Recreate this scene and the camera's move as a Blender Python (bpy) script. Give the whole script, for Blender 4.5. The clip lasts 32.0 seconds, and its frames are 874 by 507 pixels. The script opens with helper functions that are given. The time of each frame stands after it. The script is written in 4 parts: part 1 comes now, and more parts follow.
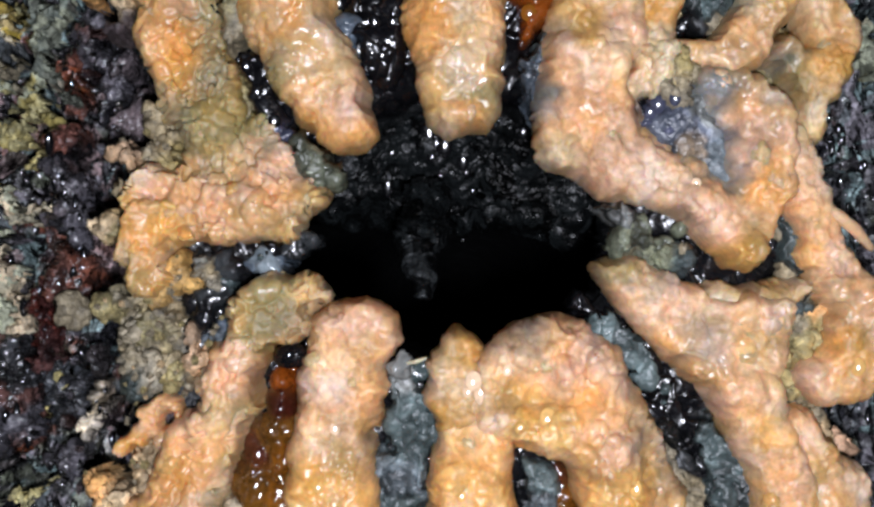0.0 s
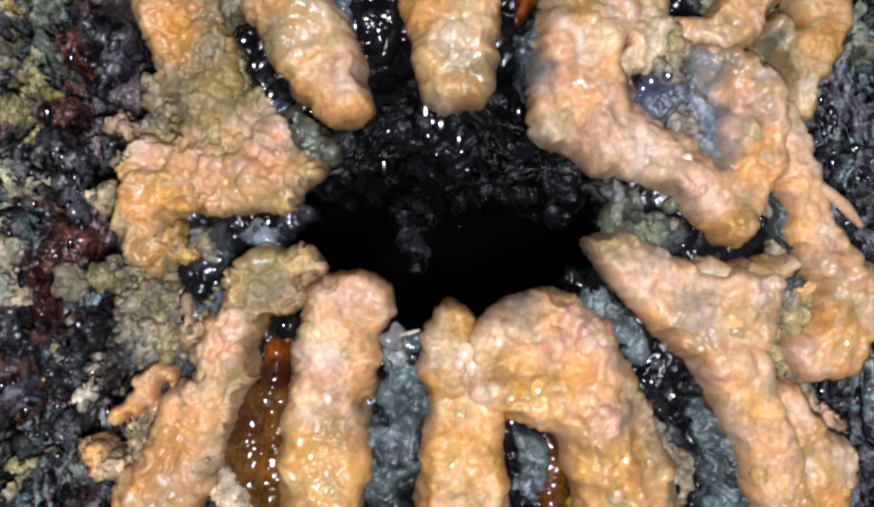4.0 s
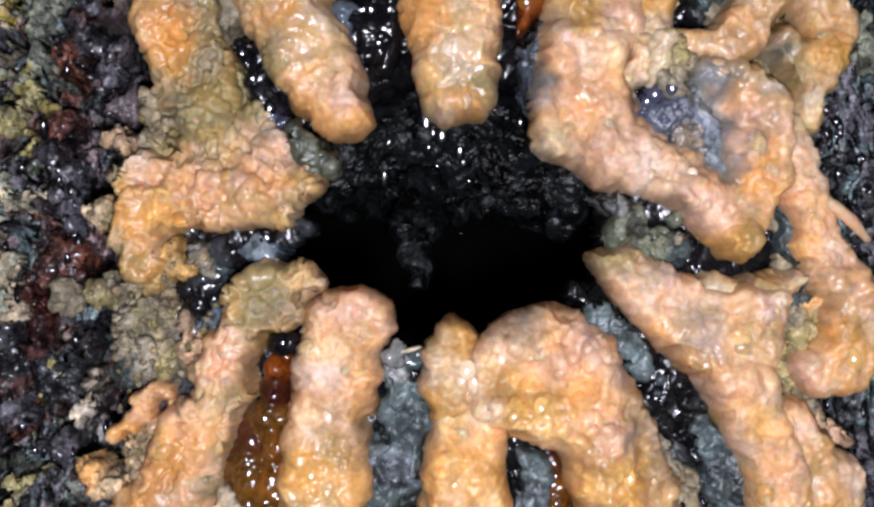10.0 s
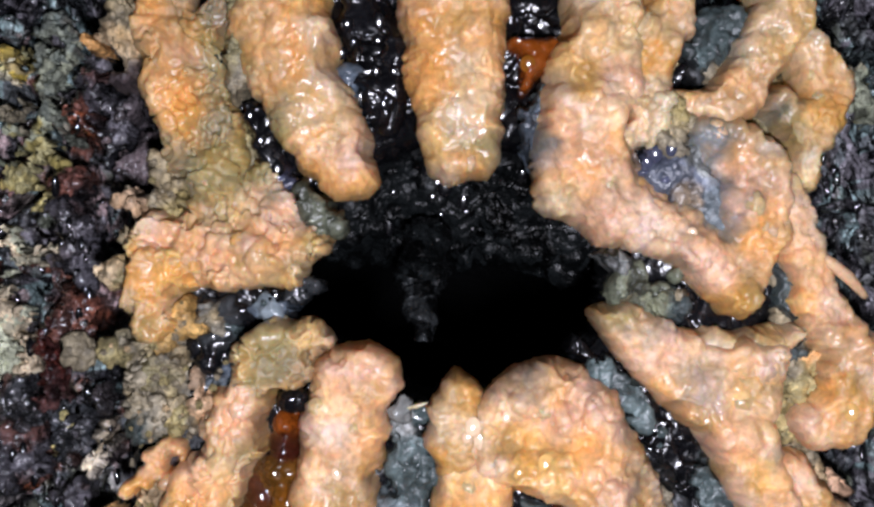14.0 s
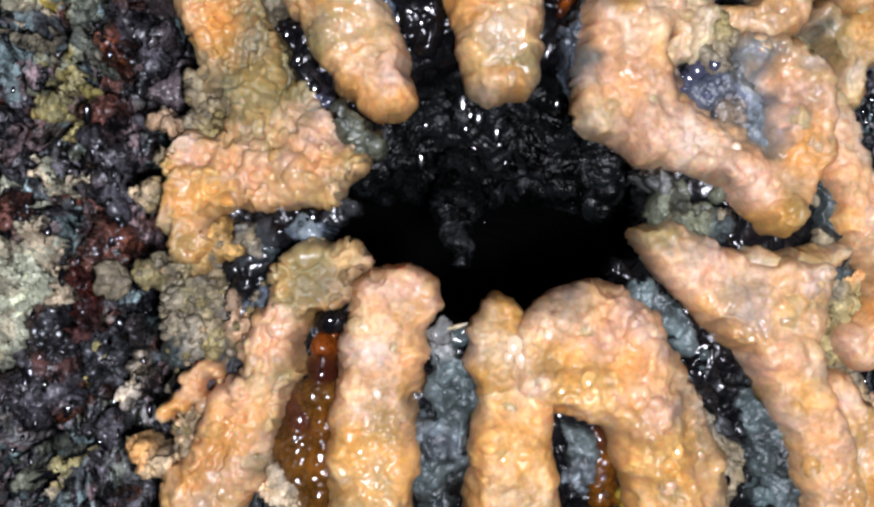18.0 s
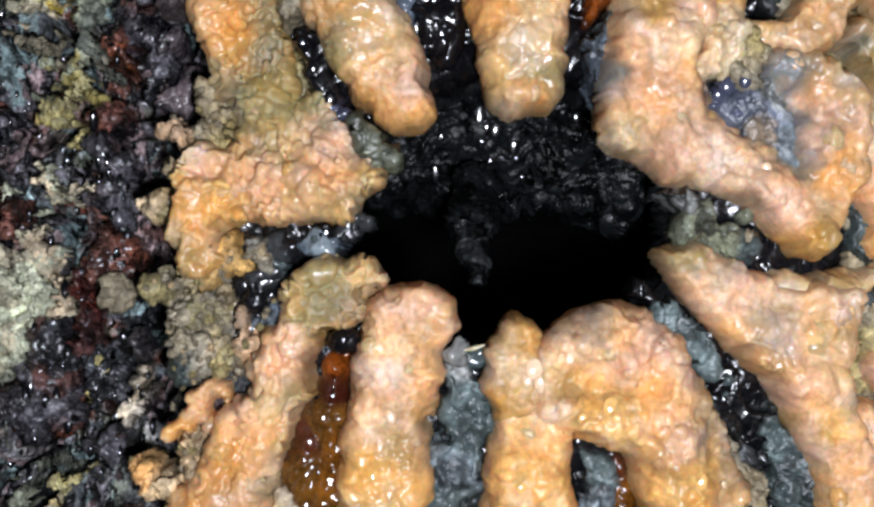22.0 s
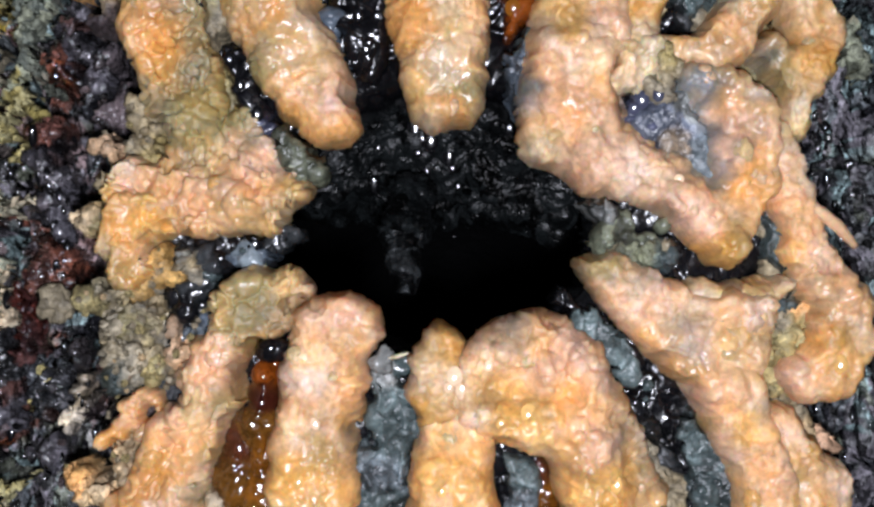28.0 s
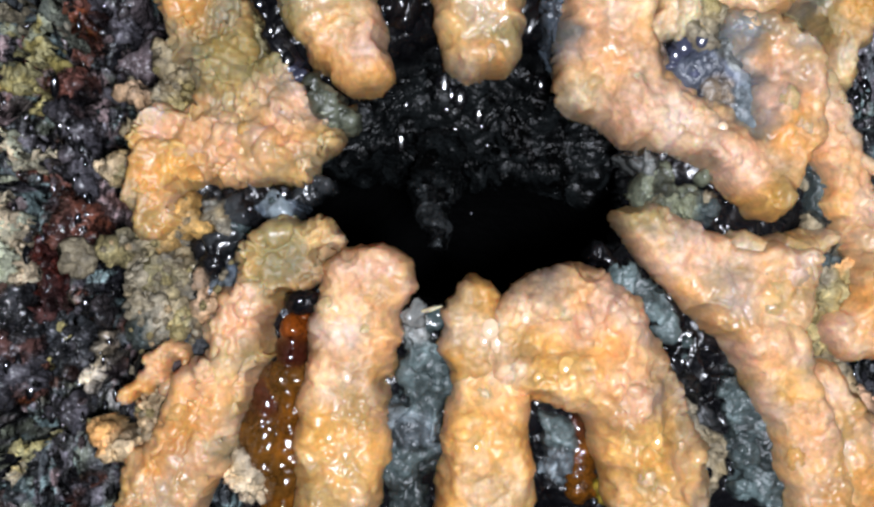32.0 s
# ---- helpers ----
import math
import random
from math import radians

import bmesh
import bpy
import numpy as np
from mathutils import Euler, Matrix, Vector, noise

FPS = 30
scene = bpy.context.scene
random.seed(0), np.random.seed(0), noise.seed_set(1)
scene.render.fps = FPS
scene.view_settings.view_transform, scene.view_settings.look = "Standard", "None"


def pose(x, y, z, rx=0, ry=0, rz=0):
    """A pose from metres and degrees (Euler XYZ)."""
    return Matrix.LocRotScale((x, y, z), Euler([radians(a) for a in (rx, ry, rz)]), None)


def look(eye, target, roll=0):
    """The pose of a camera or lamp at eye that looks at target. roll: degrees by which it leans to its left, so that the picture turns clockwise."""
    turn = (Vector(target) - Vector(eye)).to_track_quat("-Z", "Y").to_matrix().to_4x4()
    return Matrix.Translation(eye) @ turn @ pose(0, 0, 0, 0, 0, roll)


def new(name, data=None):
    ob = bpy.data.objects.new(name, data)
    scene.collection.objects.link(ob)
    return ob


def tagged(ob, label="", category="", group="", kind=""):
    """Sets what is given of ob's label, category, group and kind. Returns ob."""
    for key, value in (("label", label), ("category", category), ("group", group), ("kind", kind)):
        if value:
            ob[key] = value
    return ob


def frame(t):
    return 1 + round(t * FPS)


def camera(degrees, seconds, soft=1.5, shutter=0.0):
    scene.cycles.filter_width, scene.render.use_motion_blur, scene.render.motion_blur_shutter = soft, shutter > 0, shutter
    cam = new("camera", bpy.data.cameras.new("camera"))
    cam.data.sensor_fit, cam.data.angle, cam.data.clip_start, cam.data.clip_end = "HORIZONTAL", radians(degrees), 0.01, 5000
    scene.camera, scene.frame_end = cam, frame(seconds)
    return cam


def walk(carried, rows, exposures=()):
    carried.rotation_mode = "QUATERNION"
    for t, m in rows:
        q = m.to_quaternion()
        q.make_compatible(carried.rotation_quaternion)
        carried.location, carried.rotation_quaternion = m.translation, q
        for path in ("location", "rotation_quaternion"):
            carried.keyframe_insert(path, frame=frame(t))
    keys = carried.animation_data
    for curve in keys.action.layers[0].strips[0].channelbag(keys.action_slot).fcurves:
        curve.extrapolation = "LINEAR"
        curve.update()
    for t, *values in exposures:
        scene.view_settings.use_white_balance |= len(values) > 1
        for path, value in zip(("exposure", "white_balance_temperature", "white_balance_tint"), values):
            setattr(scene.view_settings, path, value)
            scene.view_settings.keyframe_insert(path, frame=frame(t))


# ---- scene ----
MM = 0.001
VIEWS = [
    (0.0, 0.294, -49.557, 0.128, 0.054, 0.400, 0.001),
    (0.5, -0.458, -49.346, -0.521, 0.042, 0.372, -0.002),
    (1.0, 1.890, -49.144, 0.050, 0.060, 0.571, 0.009),
    (1.5, 1.765, -48.675, -0.768, 0.071, 0.433, 0.007),
    (2.0, 0.951, -48.271, -1.055, 0.074, 0.180, 0.004),
    (2.5, 1.110, -48.519, -1.185, 0.056, 0.049, 0.012),
    (3.0, 0.383, -49.085, -0.935, 0.062, -0.031, 0.001),
    (3.5, 0.372, -49.627, -1.221, 0.055, -0.135, 0.001),
    (5.5, 1.629, -50.907, 0.812, -0.017, -0.055, 0.030),
    (6.0, 1.177, -51.361, 1.142, -0.012, -0.047, 0.028),
    (6.5, 1.350, -52.272, 1.167, -0.008, 0.061, 0.021),
    (7.0, 1.915, -52.077, 0.896, -0.009, 0.058, 0.020),
    (7.5, 0.158, -51.785, 0.818, -0.012, -0.062, 0.031),
    (8.0, 0.137, -51.230, 1.256, -0.034, -0.141, 0.031),
    (8.5, -1.189, -49.863, 0.135, -0.045, 0.149, 0.002),
    (9.0, -0.640, -49.738, -0.513, -0.012, -0.051, -0.017),
    (9.5, -0.324, -49.740, -0.392, -0.023, 0.024, -0.003),
    (10.0, 0.507, -49.401, -0.274, -0.039, 0.004, 0.003),
    (10.5, 0.601, -49.097, -0.508, -0.060, 0.136, 0.032),
    (11.0, 0.351, -48.835, -0.837, -0.053, 0.164, 0.051),
    (11.5, -0.365, -48.940, -0.480, -0.042, 0.302, 0.038),
    (12.0, -0.060, -49.297, 0.357, -0.055, 0.387, 0.036),
    (12.5, 1.767, -49.742, 1.171, -0.044, 0.116, 0.038),
    (13.0, 0.967, -50.042, 1.960, -0.041, 0.146, 0.032),
    (13.5, 0.373, -50.231, 2.001, -0.036, 0.260, 0.029),
    (15.5, 0.228, -50.771, 2.928, 0.041, 0.465, -0.009),
    (16.0, -0.427, -50.347, 2.016, 0.023, 0.326, -0.064),
    (16.5, -2.354, -49.933, 1.325, 0.034, 0.362, -0.101),
    (17.0, -3.138, -49.284, 0.499, 0.028, 0.452, -0.095),
    (17.5, -2.436, -49.300, 0.537, 0.087, 0.590, -0.011),
    (18.0, -1.213, -49.815, -1.224, -0.027, 0.536, 0.228),
    (18.5, -0.800, -49.459, 0.168, -0.006, -0.343, 0.022),
    (19.0, -1.855, -48.966, 2.431, 0.004, -0.061, -0.004),
    (19.5, -0.072, -48.545, 1.106, 0.008, 0.037, -0.010),
    (20.0, -0.876, -47.853, -0.540, -0.018, -0.416, -0.009),
    (20.5, -0.667, -47.796, -0.597, -0.016, -0.385, -0.012),
    (21.0, -0.384, -47.601, -0.024, -0.011, -0.393, -0.012),
    (21.5, -3.501, -47.777, -0.634, -0.033, -0.496, 0.032),
    (22.0, -2.120, -48.121, -0.458, -0.036, -0.315, 0.017),
    (22.5, -0.692, -48.361, -0.823, -0.035, -0.356, 0.017),
    (23.0, -2.514, -48.481, 0.590, -0.024, -0.498, 0.017),
    (23.5, 1.003, -48.358, -0.464, -0.024, -0.411, 0.009),
    (24.0, 0.121, -49.214, 0.350, -0.022, -0.358, 0.013),
    (24.5, -0.172, -49.585, 0.463, -0.024, -0.658, 0.016),
    (26.5, 2.852, -49.135, -1.339, 0.022, -0.359, 0.012),
    (27.0, 3.289, -49.136, -0.821, 0.045, -0.377, -0.030),
    (27.5, 1.968, -49.408, 0.467, 0.031, -0.105, -0.034),
    (28.0, 0.989, -49.443, -0.052, 0.009, 0.051, -0.049),
    (28.5, 0.972, -49.011, 0.917, 0.008, 0.330, -0.044),
    (29.0, -0.421, -48.755, 0.042, -0.001, 0.207, -0.048),
    (29.5, -0.367, -47.889, -2.016, 0.004, -0.195, -0.044),
    (30.0, 0.424, -47.540, -1.647, -0.003, -0.165, -0.038),
    (30.5, -0.408, -47.349, -0.591, -0.011, 0.069, -0.051),
    (31.0, -1.118, -46.886, -2.136, 0.021, -0.332, -0.072),
    (31.5, -0.570, -47.611, -1.607, -0.008, -0.207, -0.041),
    (32.0, -0.406, -48.056, -2.070, 0.001, -0.280, -0.024),
]


def view(x, y, z, rx, ry, rz):
    """Camera pose from millimetres and degrees: it looks along +y, leans rx up, ry in roll, rz in yaw."""
    return pose(x * MM, y * MM, z * MM, 0, 0, rz) @ pose(0, 0, 0, rx) @ pose(0, 0, 0, 0, ry) @ pose(0, 0, 0, 90)


cam = camera(40.0, 32.0, soft=2.7)
walk(cam, [(v[0], view(*v[1:])) for v in VIEWS], exposures=((0.0, -0.08, 6500, 10), (3.5, -0.07, 6500, 10), (6.0, -0.06, 6500, 15), (8.0, -0.05, 6500, 16), (11.0, -0.03, 6500, 15), (16.0, 0.0, 6500, 15), (19.0, 0.05, 6500, 11),
                    (23.0, 0.0, 6500, 8), (24.0, -0.01, 6500, 10), (28.0, 0.02, 6500, 11), (32.0, 0.05, 6500, 8)))

# ---- light: a small lamp held beside the lens, and a faint night sky ----
world = bpy.data.worlds.new("night_sky")
scene.world = world
world.use_nodes = True
world.node_tree.nodes["Background"].inputs[0].default_value = (0.55, 0.65, 0.8, 1)
world.node_tree.nodes["Background"].inputs[1].default_value = 0.006


def lamp(name, eye, target, size, watts, colour):
    data = bpy.data.lights.new(name, "AREA")
    data.shape, data.size, data.energy, data.color = "DISK", size, watts, colour
    ob = new(name, data)
    ob.matrix_world = look(eye, target)
    return ob


lamp("torch_light", (0.002, -0.053, -0.005), (0.0, 0.0, 0.0), 0.004, 0.0378, (0.96, 0.99, 1.12))


# ---- noise ----
def hashed(ix, iy, seed):
    h = (ix.astype(np.int64) * 374761393 + iy.astype(np.int64) * 668265263 + seed * 1442695041) & 0x7FFFFFFF
    h = ((h ^ (h >> 13)) * 1274126177) & 0x7FFFFFFF
    h = ((h ^ (h >> 16)) * 2246822519) & 0x7FFFFFFF
    return ((h ^ (h >> 15)) & 0xFFFFFF) / float(0xFFFFFF)


def grain(x, y, seed):
    """Smooth value noise, -1 to 1, one cell a unit."""
    ix, iy = np.floor(x), np.floor(y)
    fx, fy = x - ix, y - iy
    fx, fy = fx * fx * fx * (fx * (fx * 6 - 15) + 10), fy * fy * fy * (fy * (fy * 6 - 15) + 10)
    a, b = hashed(ix, iy, seed), hashed(ix + 1, iy, seed)
    c, d = hashed(ix, iy + 1, seed), hashed(ix + 1, iy + 1, seed)
    return 2 * ((a + (b - a) * fx) * (1 - fy) + (c + (d - c) * fx) * fy) - 1


def fbm(x, y, seed, octaves=4):
    total, amp = 0, 0.5
    for k in range(octaves):
        total = total + amp * grain(x * 2 ** k + 17.3 * k, y * 2 ** k - 9.1 * k, seed + k)
        amp *= 0.5
    return total


def cells(x, y, seed):
    """Distance to the nearest and the next cell point, and the cell's own random number."""
    ix, iy = np.floor(x), np.floor(y)
    f1, f2, tag = np.full(x.shape, 9.0), np.full(x.shape, 9.0), np.zeros(x.shape)
    for ox in (-1, 0, 1):
        for oy in (-1, 0, 1):
            cx, cy = ix + ox, iy + oy
            d = np.hypot(cx + hashed(cx, cy, seed) - x, cy + hashed(cx, cy, seed + 77) - y)
            near = d < f1
            f2 = np.where(near, f1, np.minimum(f2, d))
            tag = np.where(near, hashed(cx, cy, seed + 131), tag)
            f1 = np.where(near, d, f1)
    return f1, f2, tag


def shards(x, y, seed):
    """Tilted flat facets, cell by cell, with small steps between them."""
    ix, iy = np.floor(x), np.floor(y)
    best, out = np.full(x.shape, 9.0), np.zeros(x.shape)
    for ox in (-1, 0, 1):
        for oy in (-1, 0, 1):
            cx, cy = ix + ox, iy + oy
            dx, dy = x - cx - hashed(cx, cy, seed), y - cy - hashed(cx, cy, seed + 77)
            d = np.hypot(dx, dy)
            tilt = dx * (2 * hashed(cx, cy, seed + 5) - 1) + dy * (2 * hashed(cx, cy, seed + 9) - 1) + 0.7 * (hashed(cx, cy, seed + 13) - 0.5)
            out = np.where(d < best, tilt, out)
            best = np.minimum(best, d)
    return out


# ---- pigments of wax, mud, resin, bark and lichen; t is the passage's painted shade ----
PIGMENT = {
    "o": (0.71, 0.38, 0.14), "p": (0.77, 0.475, 0.295), "c": (0.62, 0.45, 0.25), "v": (0.33, 0.27, 0.12), "j": (0.44, 0.29, 0.17),
    "g": (0.28, 0.235, 0.155), "y": (0.52, 0.32, 0.11), "x": (0.2, 0.21, 0.2), "b": (0.085, 0.108, 0.135), "w": (0.74, 0.60, 0.41),
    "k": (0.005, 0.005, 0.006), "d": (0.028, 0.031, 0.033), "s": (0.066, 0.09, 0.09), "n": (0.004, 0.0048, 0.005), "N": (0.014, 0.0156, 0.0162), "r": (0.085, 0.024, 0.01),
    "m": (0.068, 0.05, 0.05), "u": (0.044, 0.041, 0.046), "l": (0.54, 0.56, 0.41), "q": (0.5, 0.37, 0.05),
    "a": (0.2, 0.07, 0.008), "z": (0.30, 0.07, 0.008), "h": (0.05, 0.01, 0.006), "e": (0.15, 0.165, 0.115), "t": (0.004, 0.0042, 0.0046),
    "f": (0.77, 0.45, 0.15), "i": (0.055, 0.06, 0.095), "G": (0.14, 0.058, 0.01), "V": (0.52, 0.39, 0.26), "P": (0.88, 0.625, 0.41), "B": (0.145, 0.175, 0.19), "I": (0.085, 0.10, 0.135),
}


def nodes_of(mat):
    mat.use_nodes = True
    tree = mat.node_tree
    return tree, tree.nodes["Principled BSDF"]


def surface(name, rough=(0.3, 0.55), bumps=((2500, 0.25), (9000, 0.12)), spread=0.35, coat=0.0, sub=0.0, spec=0.5, transmit=0.0, wet=False, tone=(1, 1, 1), grit=None):
    """A material that takes its pigment from the mesh and adds grain, blotches, gloss changes and relief."""
    mat = bpy.data.materials.new(name)
    tree, bsdf = nodes_of(mat)
    n, link = tree.nodes, tree.links.new
    coord = n.new("ShaderNodeTexCoord")
    pig = n.new("ShaderNodeAttribute")
    pig.attribute_name = "pigment"
    blot = n.new("ShaderNodeTexNoise")
    blot.inputs["Scale"].default_value, blot.inputs["Detail"].default_value = 700, 6
    fine = n.new("ShaderNodeTexNoise")
    fine.inputs["Scale"].default_value, fine.inputs["Detail"].default_value = 4200, 5
    for node in (blot, fine):
        link(coord.outputs["Object"], node.inputs["Vector"])
    both = n.new("ShaderNodeMath")
    both.operation = "ADD"
    link(blot.outputs["Fac"], both.inputs[0])
    link(fine.outputs["Fac"], both.inputs[1])
    span = n.new("ShaderNodeMapRange")
    span.inputs["From Min"].default_value, span.inputs["From Max"].default_value = 0.6, 1.4
    span.inputs["To Min"].default_value, span.inputs["To Max"].default_value = 1 - spread, 1 + spread
    link(both.outputs[0], span.inputs["Value"])
    mul = n.new("ShaderNodeVectorMath")
    mul.operation = "SCALE"
    link(pig.outputs["Color"], mul.inputs[0])
    link(span.outputs["Result"], mul.inputs["Scale"])
    shift = n.new("ShaderNodeMix")
    shift.data_type, shift.blend_type = "RGBA", "MULTIPLY"
    shift.inputs[7].default_value = (*tone, 1)
    link(blot.outputs["Fac"], shift.inputs[0])
    link(mul.outputs[0], shift.inputs[6])
    paint = shift.outputs[2]
    if grit:
        stones = n.new("ShaderNodeTexVoronoi")
        stones.inputs["Scale"].default_value = grit[0]
        stir = n.new("ShaderNodeVectorMath")
        stir.operation = "MULTIPLY_ADD"
        stir.inputs[1].default_value = (0.0003, 0.0003, 0.0003)
        link(fine.outputs["Color"], stir.inputs[0])
        squeeze = n.new("ShaderNodeVectorMath")
        squeeze.operation = "MULTIPLY"
        squeeze.inputs[1].default_value = (1, 1, grit[3])
        link(coord.outputs["Object"], squeeze.inputs[0])
        link(squeeze.outputs[0], stir.inputs[2])
        link(stir.outputs[0], stones.inputs["Vector"])
        split = n.new("ShaderNodeSeparateColor")
        link(stones.outputs["Color"], split.inputs[0])
        amount = n.new("ShaderNodeMapRange")
        amount.interpolation_type = "SMOOTHSTEP"
        amount.inputs["To Min"].default_value, amount.inputs["To Max"].default_value = grit[1:3]
        link(split.outputs[0], amount.inputs["Value"])
        scaled = n.new("ShaderNodeVectorMath")
        scaled.operation = "SCALE"
        link(paint, scaled.inputs[0])
        link(amount.outputs["Result"], scaled.inputs["Scale"])
        paint = scaled.outputs[0]
    link(paint, bsdf.inputs["Base Color"])
    rg = n.new("ShaderNodeMapRange")
    rg.inputs["From Min"].default_value, rg.inputs["From Max"].default_value = 0.3, 0.7
    rg.inputs["To Min"].default_value, rg.inputs["To Max"].default_value = rough
    if wet:
        damp = n.new("ShaderNodeTexNoise")
        damp.inputs["Scale"].default_value, damp.inputs["Detail"].default_value = 330, 5
        link(coord.outputs["Object"], damp.inputs["Vector"])
        rg.inputs["From Min"].default_value, rg.inputs["From Max"].default_value = 0.43, 0.6
        rg.inputs["To Min"].default_value, rg.inputs["To Max"].default_value = rough[1], rough[0]
        link(damp.outputs["Fac"], rg.inputs["Value"])
    else:
        link(fine.outputs["Fac"], rg.inputs["Value"])
    link(rg.outputs["Result"], bsdf.inputs["Roughness"])
    last = None
    for scale, strength in bumps:
        tex = n.new("ShaderNodeTexNoise")
        tex.inputs["Scale"].default_value, tex.inputs["Detail"].default_value = scale, 4
        link(coord.outputs["Object"], tex.inputs["Vector"])
        bump = n.new("ShaderNodeBump")
        bump.inputs["Strength"].default_value = min(1.0, strength * 2)
        bump.inputs["Distance"].default_value = 0.6 / scale
        link(tex.outputs["Fac"], bump.inputs["Height"])
        if last:
            link(last.outputs[0], bump.inputs["Normal"])
        last = bump
    if grit:
        bump = n.new("ShaderNodeBump")
        bump.invert = True
        bump.inputs["Strength"].default_value, bump.inputs["Distance"].default_value = 0.5, 0.35 / grit[0]
        link(stones.outputs["Distance"], bump.inputs["Height"])
        link(last.outputs[0], bump.inputs["Normal"])
        last = bump
    if last:
        link(last.outputs[0], bsdf.inputs["Normal"])
    bsdf.inputs["Specular IOR Level"].default_value = spec
    bsdf.inputs["Coat Weight"].default_value = coat
    bsdf.inputs["Coat Roughness"].default_value = 0.12
    bsdf.inputs["Transmission Weight"].default_value = transmit
    if sub:
        bsdf.inputs["Subsurface Weight"].default_value = sub
        bsdf.inputs["Subsurface Radius"].default_value = (0.0011, 0.0005, 0.0002)
        bsdf.inputs["Subsurface Scale"].default_value = 1.0
    return mat


WAX = surface("waxy_mud", (0.3, 0.55), ((1000, 0.06), (4200, 0.06)), 0.34, coat=0.0, spec=0.6, sub=0.5, wet=True, tone=(1.0, 0.9, 0.82))
CRUMB = surface("crumbly_mud", (0.35, 0.7), ((2500, 0.4), (7000, 0.3)), 0.5, grit=(2600, 0.7, 1.35, 1.0))
RESIN = surface("dark_resin", (0.12, 0.27), ((700, 0.05),), 0.5, coat=0.0, spec=0.42)
SLATE = surface("grey_resin", (0.22, 0.46), ((600, 0.2), (2500, 0.1)), 0.6, spec=0.5, grit=(900, 0.3, 1.55, 0.5))
DROP = surface("amber_drop", (0.1, 0.16), (), 0.3, coat=0.4, transmit=0.3)
AMBER = surface("amber_resin", (0.06, 0.18), ((900, 0.06),), 0.8, coat=0.4, transmit=0.3)
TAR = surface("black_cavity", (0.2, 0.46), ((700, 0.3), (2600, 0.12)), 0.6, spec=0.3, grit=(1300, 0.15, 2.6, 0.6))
GLOSS = surface("wet_resin", (0.07, 0.13), (), 0.3, spec=0.5)
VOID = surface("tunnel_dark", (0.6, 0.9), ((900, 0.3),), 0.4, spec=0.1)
BARK = surface("wet_bark", (0.08, 0.42), ((700, 0.5), (1800, 0.5)), 0.9, coat=0.5, grit=(2600, 0.1, 3.7, 0.45))
CLOD = surface("wet_clod", (0.06, 0.34), ((800, 0.3), (2500, 0.2)), 0.9, coat=0.6, spec=0.6, grit=(1700, 0.7, 3.0, 0.6))
LICHEN = surface("lichen", (0.6, 0.9), ((2500, 0.5), (8000, 0.4)), 0.5, grit=(2200, 0.75, 1.6, 0.7))


# ---- builders ----
def grid_mesh(name, verts, keep, colours):
    """Mesh of an (m, n, 3) grid in millimetres; keep says which cells have a face."""
    m, n = verts.shape[:2]
    ids = np.arange(m * n).reshape(m, n)
    quads = np.stack([ids[:-1, :-1], ids[1:, :-1], ids[1:, 1:], ids[:-1, 1:]], -1)[keep]
    used, flat = np.unique(quads, return_inverse=True)
    quads = flat.reshape(-1, 4)
    mesh = bpy.data.meshes.new(name)
    mesh.vertices.add(len(used))
    mesh.vertices.foreach_set("co", (verts.reshape(-1, 3)[used] * MM).astype(np.float32).ravel())
    mesh.loops.add(quads.size)
    mesh.loops.foreach_set("vertex_index", quads.astype(np.int32).ravel())
    mesh.polygons.add(len(quads))
    mesh.polygons.foreach_set("loop_start", np.arange(0, quads.size, 4, dtype=np.int32))
    mesh.update(calc_edges=True)
    mesh.polygons.foreach_set("use_smooth", np.ones(len(quads), dtype=bool))
    layer = mesh.color_attributes.new("pigment", "FLOAT_COLOR", "POINT")
    rgba = np.ones((len(used), 4), dtype=np.float32)
    rgba[:, :3] = colours.reshape(-1, 3)[used]
    layer.data.foreach_set("color", rgba.ravel())
    mesh.validate()
    return mesh


